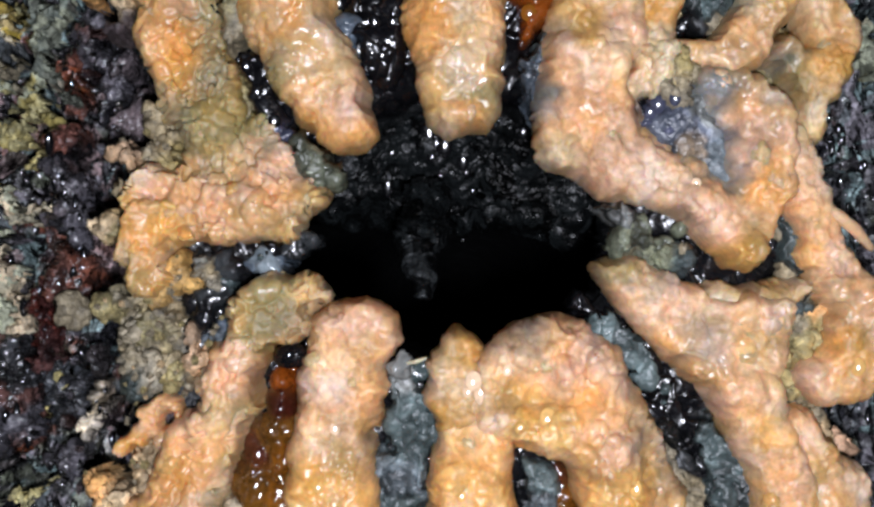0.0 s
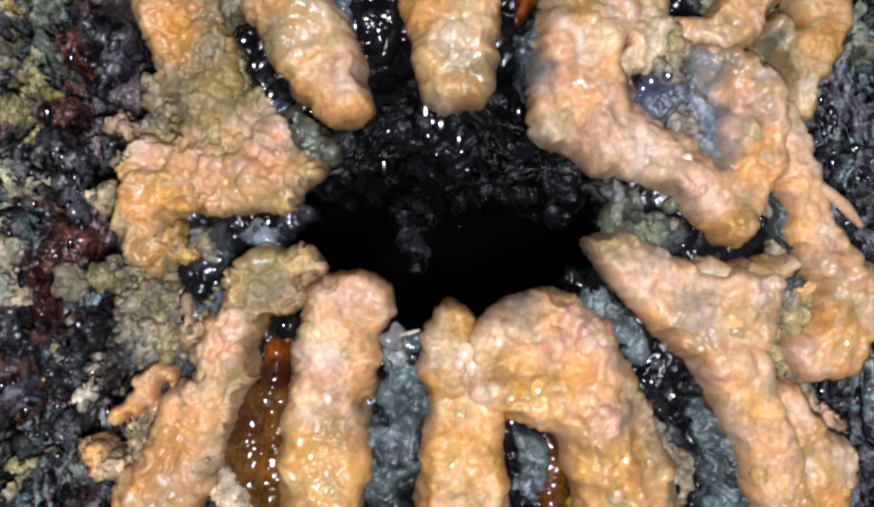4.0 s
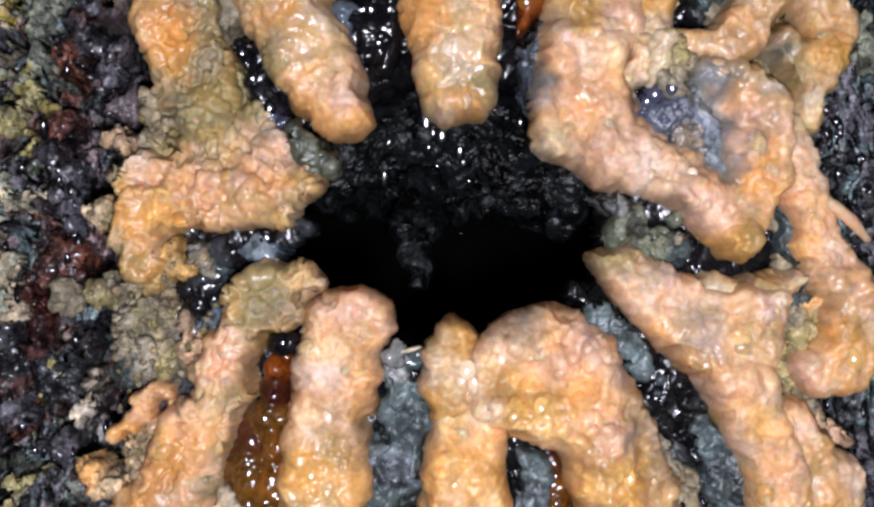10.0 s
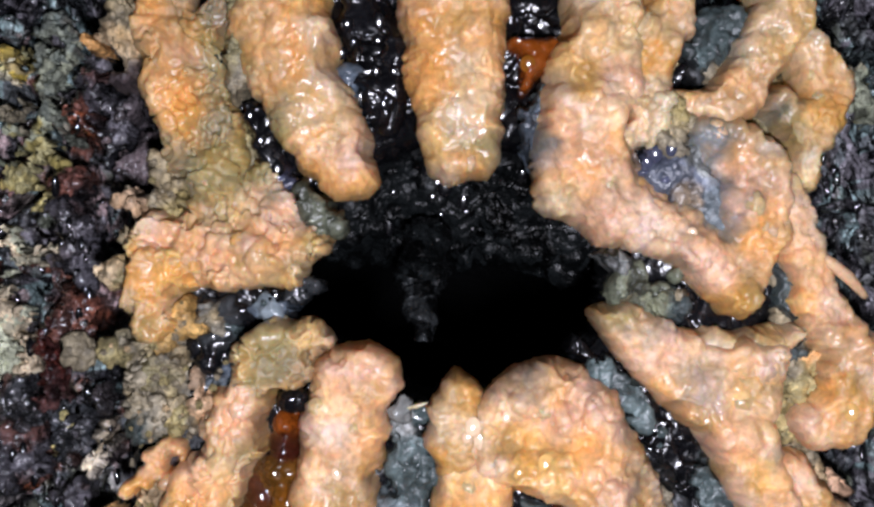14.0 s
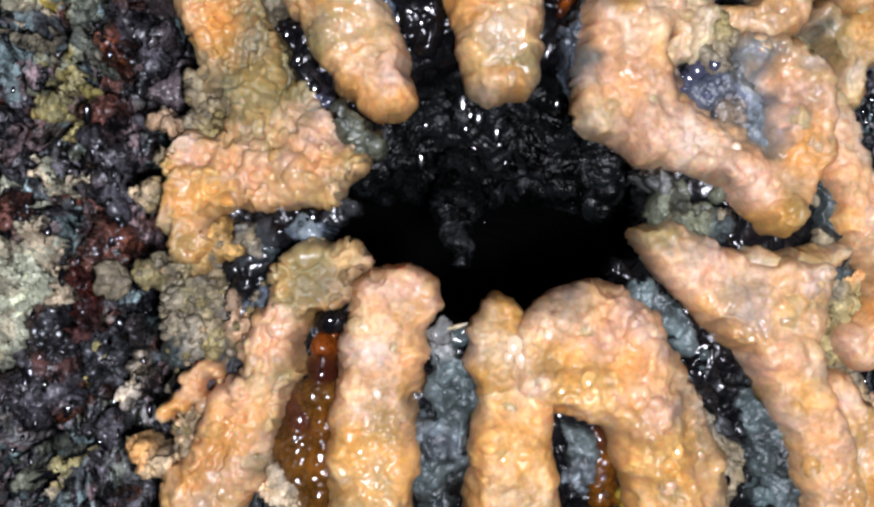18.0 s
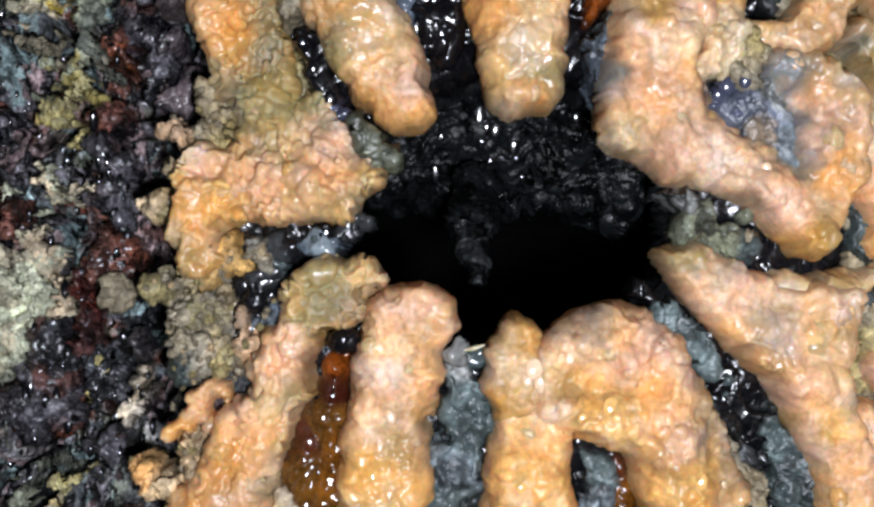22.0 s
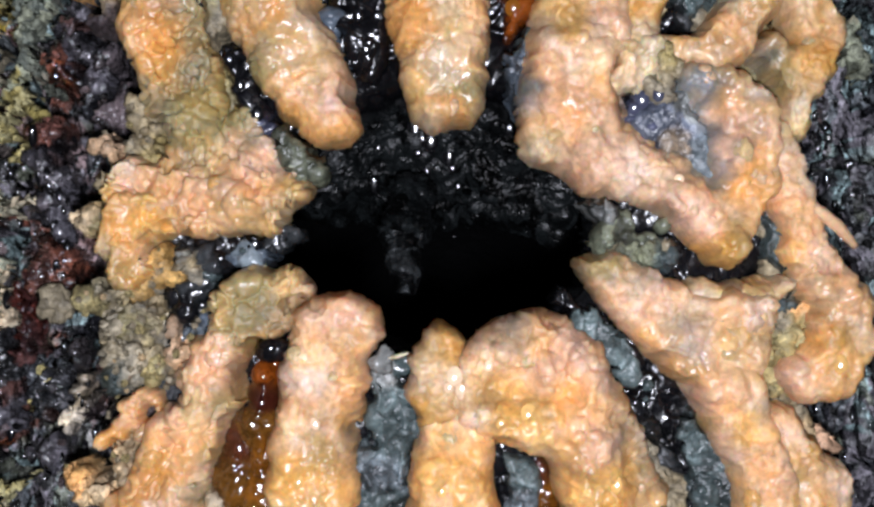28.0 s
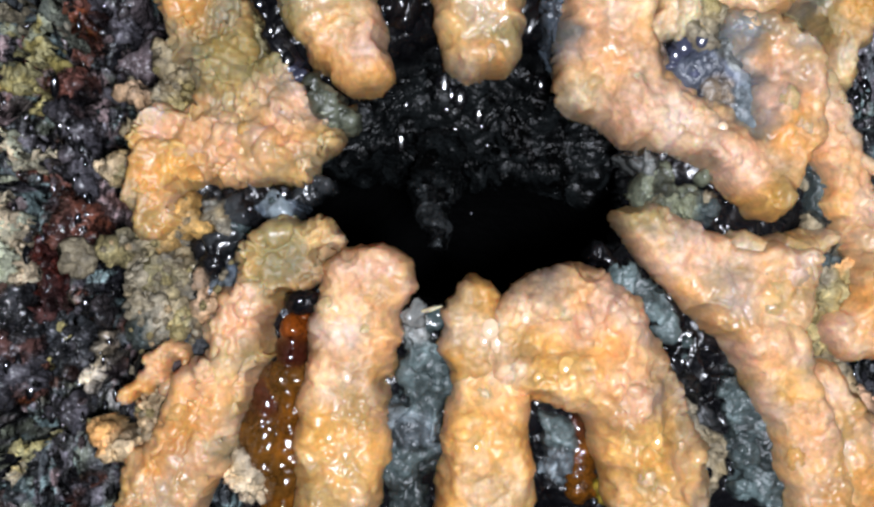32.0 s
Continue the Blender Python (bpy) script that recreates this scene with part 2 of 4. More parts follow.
def crust(name, branches, mat, parent=None, label="", base=2.0, high=2.4, cell=0.09, lump=(1.25, 0.24), mid=(0.55, 0.07),
          fine=0.03, crease=0.07, warp=0.28, tilt=0.0, deep=2.4, cut=None, seed=1, blend=0.22, pellet=0.0, palette="pcowpcop", facet=0.0, flat=1.0, slim=0.08, rag=0.18, uneven=0.3, rugged=0.0, split=1.2, chips=0.35, pit=0.0, speck=0.12, mottle=0.0, tints="yv", scallop=0.5, cracks=0.0, drift=0.0, soft=0.0, ripple=None, stains_and_sheen=()):
    """A lump or ridge along branches of (x, z, radius, pigment), in millimetres, rising towards -y from the base. A digit after the pigment lowers that point."""
    pts = [p for b in branches for p in b]
    reach = 0.9
    x0, x1 = min(p[0] - p[2] for p in pts) - reach, max(p[0] + p[2] for p in pts) + reach
    z0, z1 = min(p[1] - p[2] for p in pts) - reach, max(p[1] + p[2] for p in pts) + reach
    gx, gz = np.meshgrid(np.arange(x0, x1, cell), np.arange(z0, z1, cell), indexing="ij")
    wx = gx + warp * fbm(gx / 1.5, gz / 1.5, seed, 4) * 1.5
    wz = gz + warp * fbm(gx / 1.5, gz / 1.5, seed + 40, 4) * 1.5
    acc, rad, rise = np.zeros(gx.shape), np.zeros(gx.shape), np.zeros(gx.shape)
    ssum = np.zeros(gx.shape)
    for b in branches:
        for p, q in zip(b, b[1:] if len(b) > 1 else b):
            vx, vz = q[0] - p[0], q[1] - p[1]
            t = np.clip(((wx - p[0]) * vx + (wz - p[1]) * vz) / max(vx * vx + vz * vz, 1e-6), 0, 1)
            r = p[2] + (q[2] - p[2]) * t
            sd = np.hypot(wx - p[0] - vx * t, wz - p[1] - vz * t) - r
            e = np.exp(np.clip(-sd / blend, -40, 40))
            acc += e
            rad += e * r
            lo, hi = (float("0." + k[3][1:]) if len(k[3]) > 1 else 1.0 for k in (p, q))
            near = np.exp(np.clip(-sd / 0.6, -40, 40))
            rise += near * (lo + (hi - lo) * t)
            ssum += near
    sd = -blend * np.log(np.maximum(acc, 1e-17))
    rad = np.where(acc > 1e-12, rad / np.maximum(acc, 1e-12), 0.5)
    rise = rise / np.maximum(ssum, 1e-30)
    sd0 = sd
    sd = sd + slim + rag * (fbm(gx / 1.0, gz / 1.0, seed + 71, 4) + scallop * (cells(gx / 0.75, gz / 0.75, seed + 81)[0] - 0.5))
    sd = np.maximum(sd, (sd0 - 0.12) * 3)
    if cut:
        sd = np.maximum(sd, (1 - np.hypot((wx - cut[0]) / cut[2], (wz - cut[1]) / cut[3])) * min(cut[2], cut[3]))
    inner = np.clip(-sd / np.maximum(rad * flat, 0.2), 0, 1)
    dome = np.maximum(1 - (1 - inner) ** 2.4, 0) ** 0.55
    tall = rise * high * (0.7 + 0.3 * np.clip(rad / 1.7, 0, 1.2))
    h = tall * dome + uneven * fbm(gx / 1.9, gz / 1.9, seed + 3, 4) * dome
    h = np.where(sd > 0, -deep * np.clip(sd / 0.3, 0, 1.5), h)
    gsx, gsz = np.gradient(sd if cut else sd0, cell)
    steep = np.maximum(np.hypot(gsx, gsz), 1e-3)
    gsx, gsz = gsx / steep, gsz / steep
    tuck = np.clip(sd, 0, 0.45)
    # lumps along the normal of the smooth form
    dhx, dhz = np.gradient(h, cell)
    norm = np.sqrt(1 + dhx ** 2 + dhz ** 2)
    f1, f2, tag = cells(wx / lump[0], wz / lump[0], seed + 11)
    g1, g2, _ = cells(wx / mid[0] + 0.3, wz / mid[0], seed + 23)
    bump = lump[1] * ((1 - np.minimum(f1, 1) ** 2) * (0.4 + 0.9 * tag) - 0.5)
    bump += mid[1] * (1 - 1.6 * np.minimum(g1, 1) ** 2)
    bump += fine * 2 * fbm(gx / 0.3, gz / 0.3, seed + 31, 3)
    bump -= crease * np.exp(-(fbm(wx / 1.1 + 5, wz / 1.1, seed + 51, 3) / 0.055) ** 2)
    if soft:
        bump += soft * (2.2 * fbm(wx / 1.15, wz / 1.15, seed + 43, 2) + 0.9 * fbm(wx / 0.55, wz / 0.55, seed + 45, 2))
    if ripple:
        cx, cz, period, height = ripple
        wave = np.hypot(wx - cx, wz - cz) / period + 1.6 * fbm(gx / 2.2, gz / 2.2, seed + 47, 3)
        patchy = np.clip(0.55 + 1.6 * fbm(gx / 1.3, gz / 1.3, seed + 49, 3), 0, 1)
        bump += height * np.sin(2 * math.pi * wave) * patchy
    if cracks:
        gap = cells(wx / 0.95 + 0.5 * fbm(gx / 0.5, gz / 0.5, seed + 63, 3), wz / 0.95 + 0.5 * fbm(gx / 0.5, gz / 0.5, seed + 65, 3), seed + 67)
        broken = np.clip(4 * fbm(gx / 1.4, gz / 1.4, seed + 69, 3) - 0.1, 0, 1)
        bump -= cracks * np.exp(-((gap[1] - gap[0]) / 0.09) ** 2) * broken
    if rugged:
        bump += rugged * (shards(wx / split, wz / split, seed + 57) + chips * shards(wx / (0.45 * split), wz / (0.45 * split), seed + 58))
    if facet:
        bump -= facet * np.clip(0.16 - (f2 - f1), 0, 1) / 0.16
    if pit:
        bump -= pit * np.clip(fbm(gx / 0.8, gz / 0.8, seed + 61, 3) * 3 - 0.7, 0, 1)
    bump *= np.clip(1 - sd / 0.3, 0, 1)
    ddx, ddz = np.where(sd > 0, 0, -dhx / norm), np.where(sd > 0, 0, -dhz / norm)
    px = gx + bump * ddx - tuck * gsx
    pz = gz + bump * ddz - tuck * gsz
    py = base - h - bump / norm + tilt * gz
    # pigment by the nearest spine points
    col, total = np.zeros(gx.shape + (3,)), np.zeros(gx.shape)
    sx = wx + 0.5 * fbm(gx / 0.7, gz / 0.7, seed + 91, 4)
    sz = wz + 0.5 * fbm(gx / 0.7, gz / 0.7, seed + 97, 4)
    for p in pts:
        w = 1 / (((sx - p[0]) ** 2 + (sz - p[1]) ** 2) / p[2] ** 2 + 0.03) ** 2.2
        col += w[..., None] * np.array(PIGMENT[p[3][0]])
        total += w
    col /= total[..., None]
    if pellet:
        shades = np.array([PIGMENT[k] for k in palette])
        pick = shades[np.clip((tag * len(shades)).astype(int), 0, len(shades) - 1)]
        mixed = (pellet * np.clip(1.2 - 1.1 * f1 + 0.5 * fbm(gx / 0.5, gz / 0.5, seed + 7, 3), 0, 1))[..., None]
        bright = col.sum(-1, keepdims=True) / pick.sum(-1, keepdims=True)
        col = col * (1 - mixed) + pick * (0.5 + 0.5 * bright) * mixed
    if mottle:
        matrix = 0.6 * np.clip(1.6 * (f1 - 0.45) + 0.8 * fbm(gx / 0.6, gz / 0.6, seed + 181, 3), 0, 1)[..., None]
        col = col * (1 - matrix) + (0.45 * col + 0.55 * np.array((0.60, 0.385, 0.14))) * matrix
        for k, tint in enumerate(tints):
            share = mottle * np.clip(4.0 * fbm(gx / (2.5 - 0.6 * k), gz / (2.5 - 0.6 * k), seed + 201 + 9 * k, 4) - 0.1 - 0.15 * k, 0, 1)
            col = col * (1 - share[..., None]) + np.array(PIGMENT[tint]) * share[..., None]
    # tinted patches: real stains, and the sheen painted on the arched ridge
    for sx0, sz0, size, tint in stains_and_sheen:
        share = np.clip(1.5 - np.hypot(sx - sx0, sz - sz0) / size + 0.8 * fbm(gx / 0.9, gz / 0.9, seed + 231, 4), 0, 1) ** 1.5
        col = col * (1 - 0.9 * share[..., None]) + 0.9 * np.array(PIGMENT[tint]) * share[..., None]
    if drift:
        hue = np.clip(2.2 * fbm(gx / 1.3, gz / 1.3, seed + 221, 3), -1, 1)[..., None]
        col = col * (1 + drift * hue * np.array((0.05, -0.05, -0.28)))
    col *= (1 + speck * (2 * tag - 1) + 0.5 * speck * grain(gx / 0.2, gz / 0.2, seed + 5))[..., None]
    core = sd < -0.05
    for _ in range(max(2, int(0.35 / cell))):
        wide = core.copy()
        wide[1:] |= core[:-1]
        wide[:-1] |= core[1:]
        wide[:, 1:] |= core[:, :-1]
        wide[:, :-1] |= core[:, 1:]
        core = wide
    keep = (sd < 0.4) & core
    keep = keep[:-1, :-1] & keep[1:, 1:] & keep[1:, :-1] & keep[:-1, 1:]
    mesh = grid_mesh(name, np.stack([px, py, pz], -1), keep, np.clip(col, 0.001, 0.95))
    mesh.materials.append(mat)
    ob = new(name, mesh)
    if parent:
        ob.parent = parent
    if label:
        ob["label"] = label
    return ob


def bead(name, x, y, z, size, pigment, mat, parent=None, label="", squash=(1, 1, 1), seed=1, turn=0.0, rough=0.18, detail=3, facing=None):
    """A small rounded grain, drop or pebble with an uneven skin, in millimetres."""
    bm = bmesh.new()
    bmesh.ops.create_icosphere(bm, subdivisions=detail, radius=1.0)
    for v in bm.verts:
        d = v.co.normalized()
        k = 1 + rough * (noise.noise(d * 1.6 + Vector((seed * 3.1, 0, 0))) + 0.5 * noise.noise(d * 4 + Vector((0, seed * 1.7, 0))))
        v.co = Vector((d.x * squash[0], d.y * squash[1], d.z * squash[2])) * (k * size)
        v.co.rotate(facing or Euler((0, turn, 0)))
        v.co = (v.co + Vector((x, y, z))) * MM
    mesh = bpy.data.meshes.new(name)
    bm.to_mesh(mesh)
    bm.free()
    mesh.polygons.foreach_set("use_smooth", np.full(len(mesh.polygons), detail > 1, dtype=bool))
    layer = mesh.color_attributes.new("pigment", "FLOAT_COLOR", "POINT")
    layer.data.foreach_set("color", np.tile(np.array((*PIGMENT[pigment], 1), dtype=np.float32), len(mesh.vertices)))
    mesh.materials.append(mat)
    ob = new(name, mesh)
    if parent:
        ob.parent = parent
    if label:
        ob["label"] = label
    return ob


def fibre(name, points, thick, pigment, mat, parent=None, label="", seed=1):
    """A thin bent strand: a tapered tube along points (x, y, z) in millimetres."""
    bm = bmesh.new()
    rings = []
    pts = [Vector(p) for p in points]
    steps = 8
    path = []
    for a, b in zip(pts, pts[1:]):
        path += [a.lerp(b, k / steps) for k in range(steps)]
    path.append(pts[-1])
    for i, p in enumerate(path):
        d = (path[min(i + 1, len(path) - 1)] - path[max(i - 1, 0)]).normalized()
        u = d.cross(Vector((0, 1, 0.01))).normalized()
        w = d.cross(u)
        r = thick * (0.35 + 0.65 * math.sin(math.pi * (0.12 + 0.8 * i / len(path)))) * (1 + 0.25 * noise.noise(p * 2 + Vector((seed, 0, 0))))
        rings.append([bm.verts.new((p + (u * math.cos(a) + w * math.sin(a)) * r) * MM) for a in np.linspace(0, 2 * math.pi, 8, endpoint=False)])
    for a, b in zip(rings, rings[1:]):
        for k in range(8):
            bm.faces.new((a[k], a[(k + 1) % 8], b[(k + 1) % 8], b[k]))
    bm.faces.new(rings[0][::-1])
    bm.faces.new(rings[-1])
    bmesh.ops.recalc_face_normals(bm, faces=bm.faces)
    mesh = bpy.data.meshes.new(name)
    bm.to_mesh(mesh)
    bm.free()
    mesh.polygons.foreach_set("use_smooth", np.ones(len(mesh.polygons), dtype=bool))
    layer = mesh.color_attributes.new("pigment", "FLOAT_COLOR", "POINT")
    layer.data.foreach_set("color", np.tile(np.array((*PIGMENT[pigment], 1), dtype=np.float32), len(mesh.vertices)))
    mesh.materials.append(mat)
    ob = new(name, mesh)
    if parent:
        ob.parent = parent
    if label:
        ob["label"] = label
    return ob


# ---- the trunk: one rough cylinder of bark, open behind the nest ----
TRUNK_R, BARK_Y = 110.0, 8.2


def axis(a, b, lo, hi, fine, coarse):
    return np.concatenate([np.arange(a, lo, coarse), np.arange(lo, hi, fine), np.arange(hi, b + coarse, coarse)])


def build_bark():
    u = axis(-math.pi * TRUNK_R, math.pi * TRUNK_R, -29, 30, 0.1, 4.0)
    u[-1] = math.pi * TRUNK_R
    w = axis(-95, 95, -18, 18, 0.1, 4.0)
    gu, gw = np.meshgrid(u, w, indexing="ij")
    wu = gu + 1.1 * fbm(gu / 2.5, gw / 4.0, 301, 4)
    wv = gw + 1.1 * fbm(gu / 2.5, gw / 4.0, 311, 4)
    f1, f2, tag = cells(wu / 2.4, wv / 4.8, 321)
    relief = 1.2 * (tag - 0.4) * np.clip((f2 - f1) * 3, 0, 1) + 1.1 * fbm(wu / 2.6, wv / 5.5, 351, 4)
    relief += 0.9 * shards(wu / 1.5, wv / 3.2, 373) + 0.5 * shards(wu / 0.6, wv / 1.4, 371) + 0.24 * shards(wu / 0.26, wv / 0.5, 372)
    relief -= 2.6 * np.clip(0.15 - (f2 - f1), 0, 1) / 0.15
    relief -= 3.0 * np.exp(-((wu + 15.6) / 0.75) ** 2) * np.clip((wv + 8.5) / 2, 0, 1) * np.clip((3.0 - wv) / 2, 0, 1)
    edge = np.clip((np.maximum(np.abs(gu) - 30, np.abs(gw) - 20)) / 10, 0, 1)
    relief = relief * (1 - 0.6 * edge)
    ang = gu / TRUNK_R
    rr = TRUNK_R + relief
    verts = np.stack([rr * np.sin(ang), BARK_Y + TRUNK_R - rr * np.cos(ang), gw], -1)
    east = np.clip((gu - 9) / 3, 0, 1)[..., None]
    _, _, plate = cells(wu / 1.1, wv / 2.4, 333)
    _, _, grit = cells(wu / 0.3, wv / 0.55, 341)
    tones, shade = (np.array([PIGMENT[k] for k in row]) for row in ("umsduksmu", "udukusdku"))
    idx = np.clip((0.5 * plate + 0.5 * tag + 0.3 * fbm(gu / 1.5, gw / 2.5, 361, 3)) * 9, 0, 8).astype(int)
    col = (tones[idx] * (1 - east) + 1.1 * shade[idx] * east) * (0.7 + 1.5 * grit)[..., None]
    dust = np.clip(5 * fbm(wu / 0.55, wv / 2.2, 381, 4) - 0.9, 0, 1) * np.clip(3 * fbm(gu / 4, gw / 5, 383, 3) + 0.8, 0, 1)
    rust = np.clip(6 * fbm(wu / 2.2, wv / 2.6, 387, 4) - 1.5, 0, 1)
    moss = np.clip(6 * fbm(wu / 1.6, wv / 2.4, 391, 4) - 1.7, 0, 1)
    for amount, k in ((0.6 * dust, "x"), (0.8 * rust * (1 - east[..., 0]), "r"), (0.6 * moss, "e")):
        col = col * (1 - amount[..., None]) + np.array(PIGMENT[k]) * (0.5 + 0.6 * grit * amount)[..., None] * amount[..., None]
    keep = np.hypot(gu - 0.6, gw) > 9.5
    keep = keep[:-1, :-1]
    mesh = grid_mesh("tree_bark", verts, keep, np.clip(col, 0.002, 0.9))
    mesh.materials.append(BARK)
    return tagged(new("tree_bark", mesh), "dark wet rough tree bark round the nest entrance", "bark", kind="structure")


bark = build_bark()

# ---- the nest entrance ----
nest = tagged(new("nest_entrance"), "stingless bee nest entrance of orange waxy mud ridges", "nest entrance")


def ridge(*branches, label="", **kw):
    kw = {"cell": 0.07, "warp": 0.26, "flat": 0.58, "pellet": 0.25, "slim": 0.05, "rag": 0.2, "scallop": 0.2, "uneven": 0.5, "mottle": 0.34, "tints": "fPvP", "lump": (1.5, 0.08), "mid": (0.6, 0.035), "soft": 0.135,
          "fine": 0.028, "crease": 0.03, "cracks": 0.12, "drift": 1.0, "rugged": 0.03, "split": 0.6, "chips": 0.5, **kw}
    return crust("ridge", branches, WAX, nest, label, **kw)


# bed of dark resin under the ridges, pierced by the entrance
crust("resin_bed", [[(-8.87, 8.46, 3.40, "k"),(0.44, 9.34, 7.49, "k"),(9.51, 7.04, 6.81, "k"),(11.53, 0.68, 4.54, "k")],
                    [(-9.58, -0.39, 2.95, "k"),(-9.14, -6.97, 3.86, "k"),(-0.53, -7.91, 7.49, "k"),(10.14, -7.94, 6.58, "k")]],
      RESIN, nest, "black wet resin bed", base=4.2, high=1.5, cell=0.1, lump=(1.9, 0.4), mid=(0.7, 0.0), fine=0.0, crease=0.04, rugged=0.4, split=2.0, chips=0.04,
      warp=0.5, deep=6.0, cut=(1.09, 1.44, 6.9, 5.6), seed=5, facet=0.04, flat=0.5, speck=0.5)

# the passage behind: a flaring tube, closed far inside; near-black colour stands for its shade
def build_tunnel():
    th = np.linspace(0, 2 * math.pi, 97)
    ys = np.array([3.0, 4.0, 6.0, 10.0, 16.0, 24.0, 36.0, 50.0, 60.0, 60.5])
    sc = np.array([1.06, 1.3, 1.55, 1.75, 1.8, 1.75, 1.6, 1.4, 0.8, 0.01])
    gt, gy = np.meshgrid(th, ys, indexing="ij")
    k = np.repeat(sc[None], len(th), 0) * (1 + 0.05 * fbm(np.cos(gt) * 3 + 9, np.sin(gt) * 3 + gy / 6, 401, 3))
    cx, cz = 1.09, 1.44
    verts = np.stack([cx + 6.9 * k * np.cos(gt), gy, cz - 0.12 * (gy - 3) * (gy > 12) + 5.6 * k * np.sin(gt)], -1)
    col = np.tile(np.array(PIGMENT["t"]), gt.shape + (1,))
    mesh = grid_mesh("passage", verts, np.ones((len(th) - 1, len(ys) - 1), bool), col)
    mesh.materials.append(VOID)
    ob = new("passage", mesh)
    ob.parent, ob["label"] = nest, "hollow passage with its shade painted black"


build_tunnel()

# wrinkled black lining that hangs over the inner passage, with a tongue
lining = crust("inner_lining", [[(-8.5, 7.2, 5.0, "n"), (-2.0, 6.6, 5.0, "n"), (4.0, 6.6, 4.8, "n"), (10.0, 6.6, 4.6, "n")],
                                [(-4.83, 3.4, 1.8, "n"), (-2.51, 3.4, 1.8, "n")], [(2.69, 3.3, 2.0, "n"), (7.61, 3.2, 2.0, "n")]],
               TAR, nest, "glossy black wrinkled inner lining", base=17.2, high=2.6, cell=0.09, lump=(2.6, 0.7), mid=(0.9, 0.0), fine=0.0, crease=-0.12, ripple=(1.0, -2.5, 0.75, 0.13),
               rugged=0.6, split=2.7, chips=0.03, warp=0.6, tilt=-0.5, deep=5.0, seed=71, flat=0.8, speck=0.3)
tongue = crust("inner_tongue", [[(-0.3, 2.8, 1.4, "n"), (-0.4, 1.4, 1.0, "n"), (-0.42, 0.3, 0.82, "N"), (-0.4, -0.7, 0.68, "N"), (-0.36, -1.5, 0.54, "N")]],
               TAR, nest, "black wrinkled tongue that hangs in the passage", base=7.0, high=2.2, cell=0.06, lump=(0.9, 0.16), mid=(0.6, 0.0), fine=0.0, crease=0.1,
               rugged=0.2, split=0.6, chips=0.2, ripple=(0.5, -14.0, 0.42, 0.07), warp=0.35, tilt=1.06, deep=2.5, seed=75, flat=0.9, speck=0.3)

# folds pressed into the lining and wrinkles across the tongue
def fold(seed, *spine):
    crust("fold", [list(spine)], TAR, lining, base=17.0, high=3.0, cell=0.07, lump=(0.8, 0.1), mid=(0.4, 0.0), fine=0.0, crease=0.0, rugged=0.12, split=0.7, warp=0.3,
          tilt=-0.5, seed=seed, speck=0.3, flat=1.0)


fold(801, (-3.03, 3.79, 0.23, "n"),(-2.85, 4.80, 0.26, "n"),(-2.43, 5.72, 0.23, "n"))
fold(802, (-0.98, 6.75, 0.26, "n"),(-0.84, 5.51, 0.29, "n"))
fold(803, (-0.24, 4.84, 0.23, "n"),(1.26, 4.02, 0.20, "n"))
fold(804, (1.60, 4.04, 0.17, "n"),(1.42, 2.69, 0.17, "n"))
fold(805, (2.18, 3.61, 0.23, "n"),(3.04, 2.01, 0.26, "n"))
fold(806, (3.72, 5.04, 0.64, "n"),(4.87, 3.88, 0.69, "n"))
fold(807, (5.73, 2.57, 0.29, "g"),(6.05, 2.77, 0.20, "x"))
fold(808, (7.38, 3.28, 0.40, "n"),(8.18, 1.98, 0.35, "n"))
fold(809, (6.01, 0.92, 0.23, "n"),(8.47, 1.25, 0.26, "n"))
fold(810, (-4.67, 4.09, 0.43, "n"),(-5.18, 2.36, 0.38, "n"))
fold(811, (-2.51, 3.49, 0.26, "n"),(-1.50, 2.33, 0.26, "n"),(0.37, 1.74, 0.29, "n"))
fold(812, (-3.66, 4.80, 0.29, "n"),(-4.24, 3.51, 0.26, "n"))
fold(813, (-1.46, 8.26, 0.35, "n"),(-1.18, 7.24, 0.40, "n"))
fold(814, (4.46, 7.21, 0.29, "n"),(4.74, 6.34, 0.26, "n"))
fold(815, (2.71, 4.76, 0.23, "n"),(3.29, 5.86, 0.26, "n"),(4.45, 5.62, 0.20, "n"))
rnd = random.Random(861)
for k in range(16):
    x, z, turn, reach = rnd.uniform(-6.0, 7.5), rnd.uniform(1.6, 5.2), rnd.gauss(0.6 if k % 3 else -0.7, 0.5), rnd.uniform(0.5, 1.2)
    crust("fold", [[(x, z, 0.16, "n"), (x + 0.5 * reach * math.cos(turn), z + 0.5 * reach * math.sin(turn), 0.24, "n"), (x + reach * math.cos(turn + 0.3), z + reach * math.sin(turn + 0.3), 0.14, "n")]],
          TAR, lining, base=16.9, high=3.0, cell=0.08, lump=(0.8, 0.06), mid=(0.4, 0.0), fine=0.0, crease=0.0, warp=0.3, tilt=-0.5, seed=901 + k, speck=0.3)
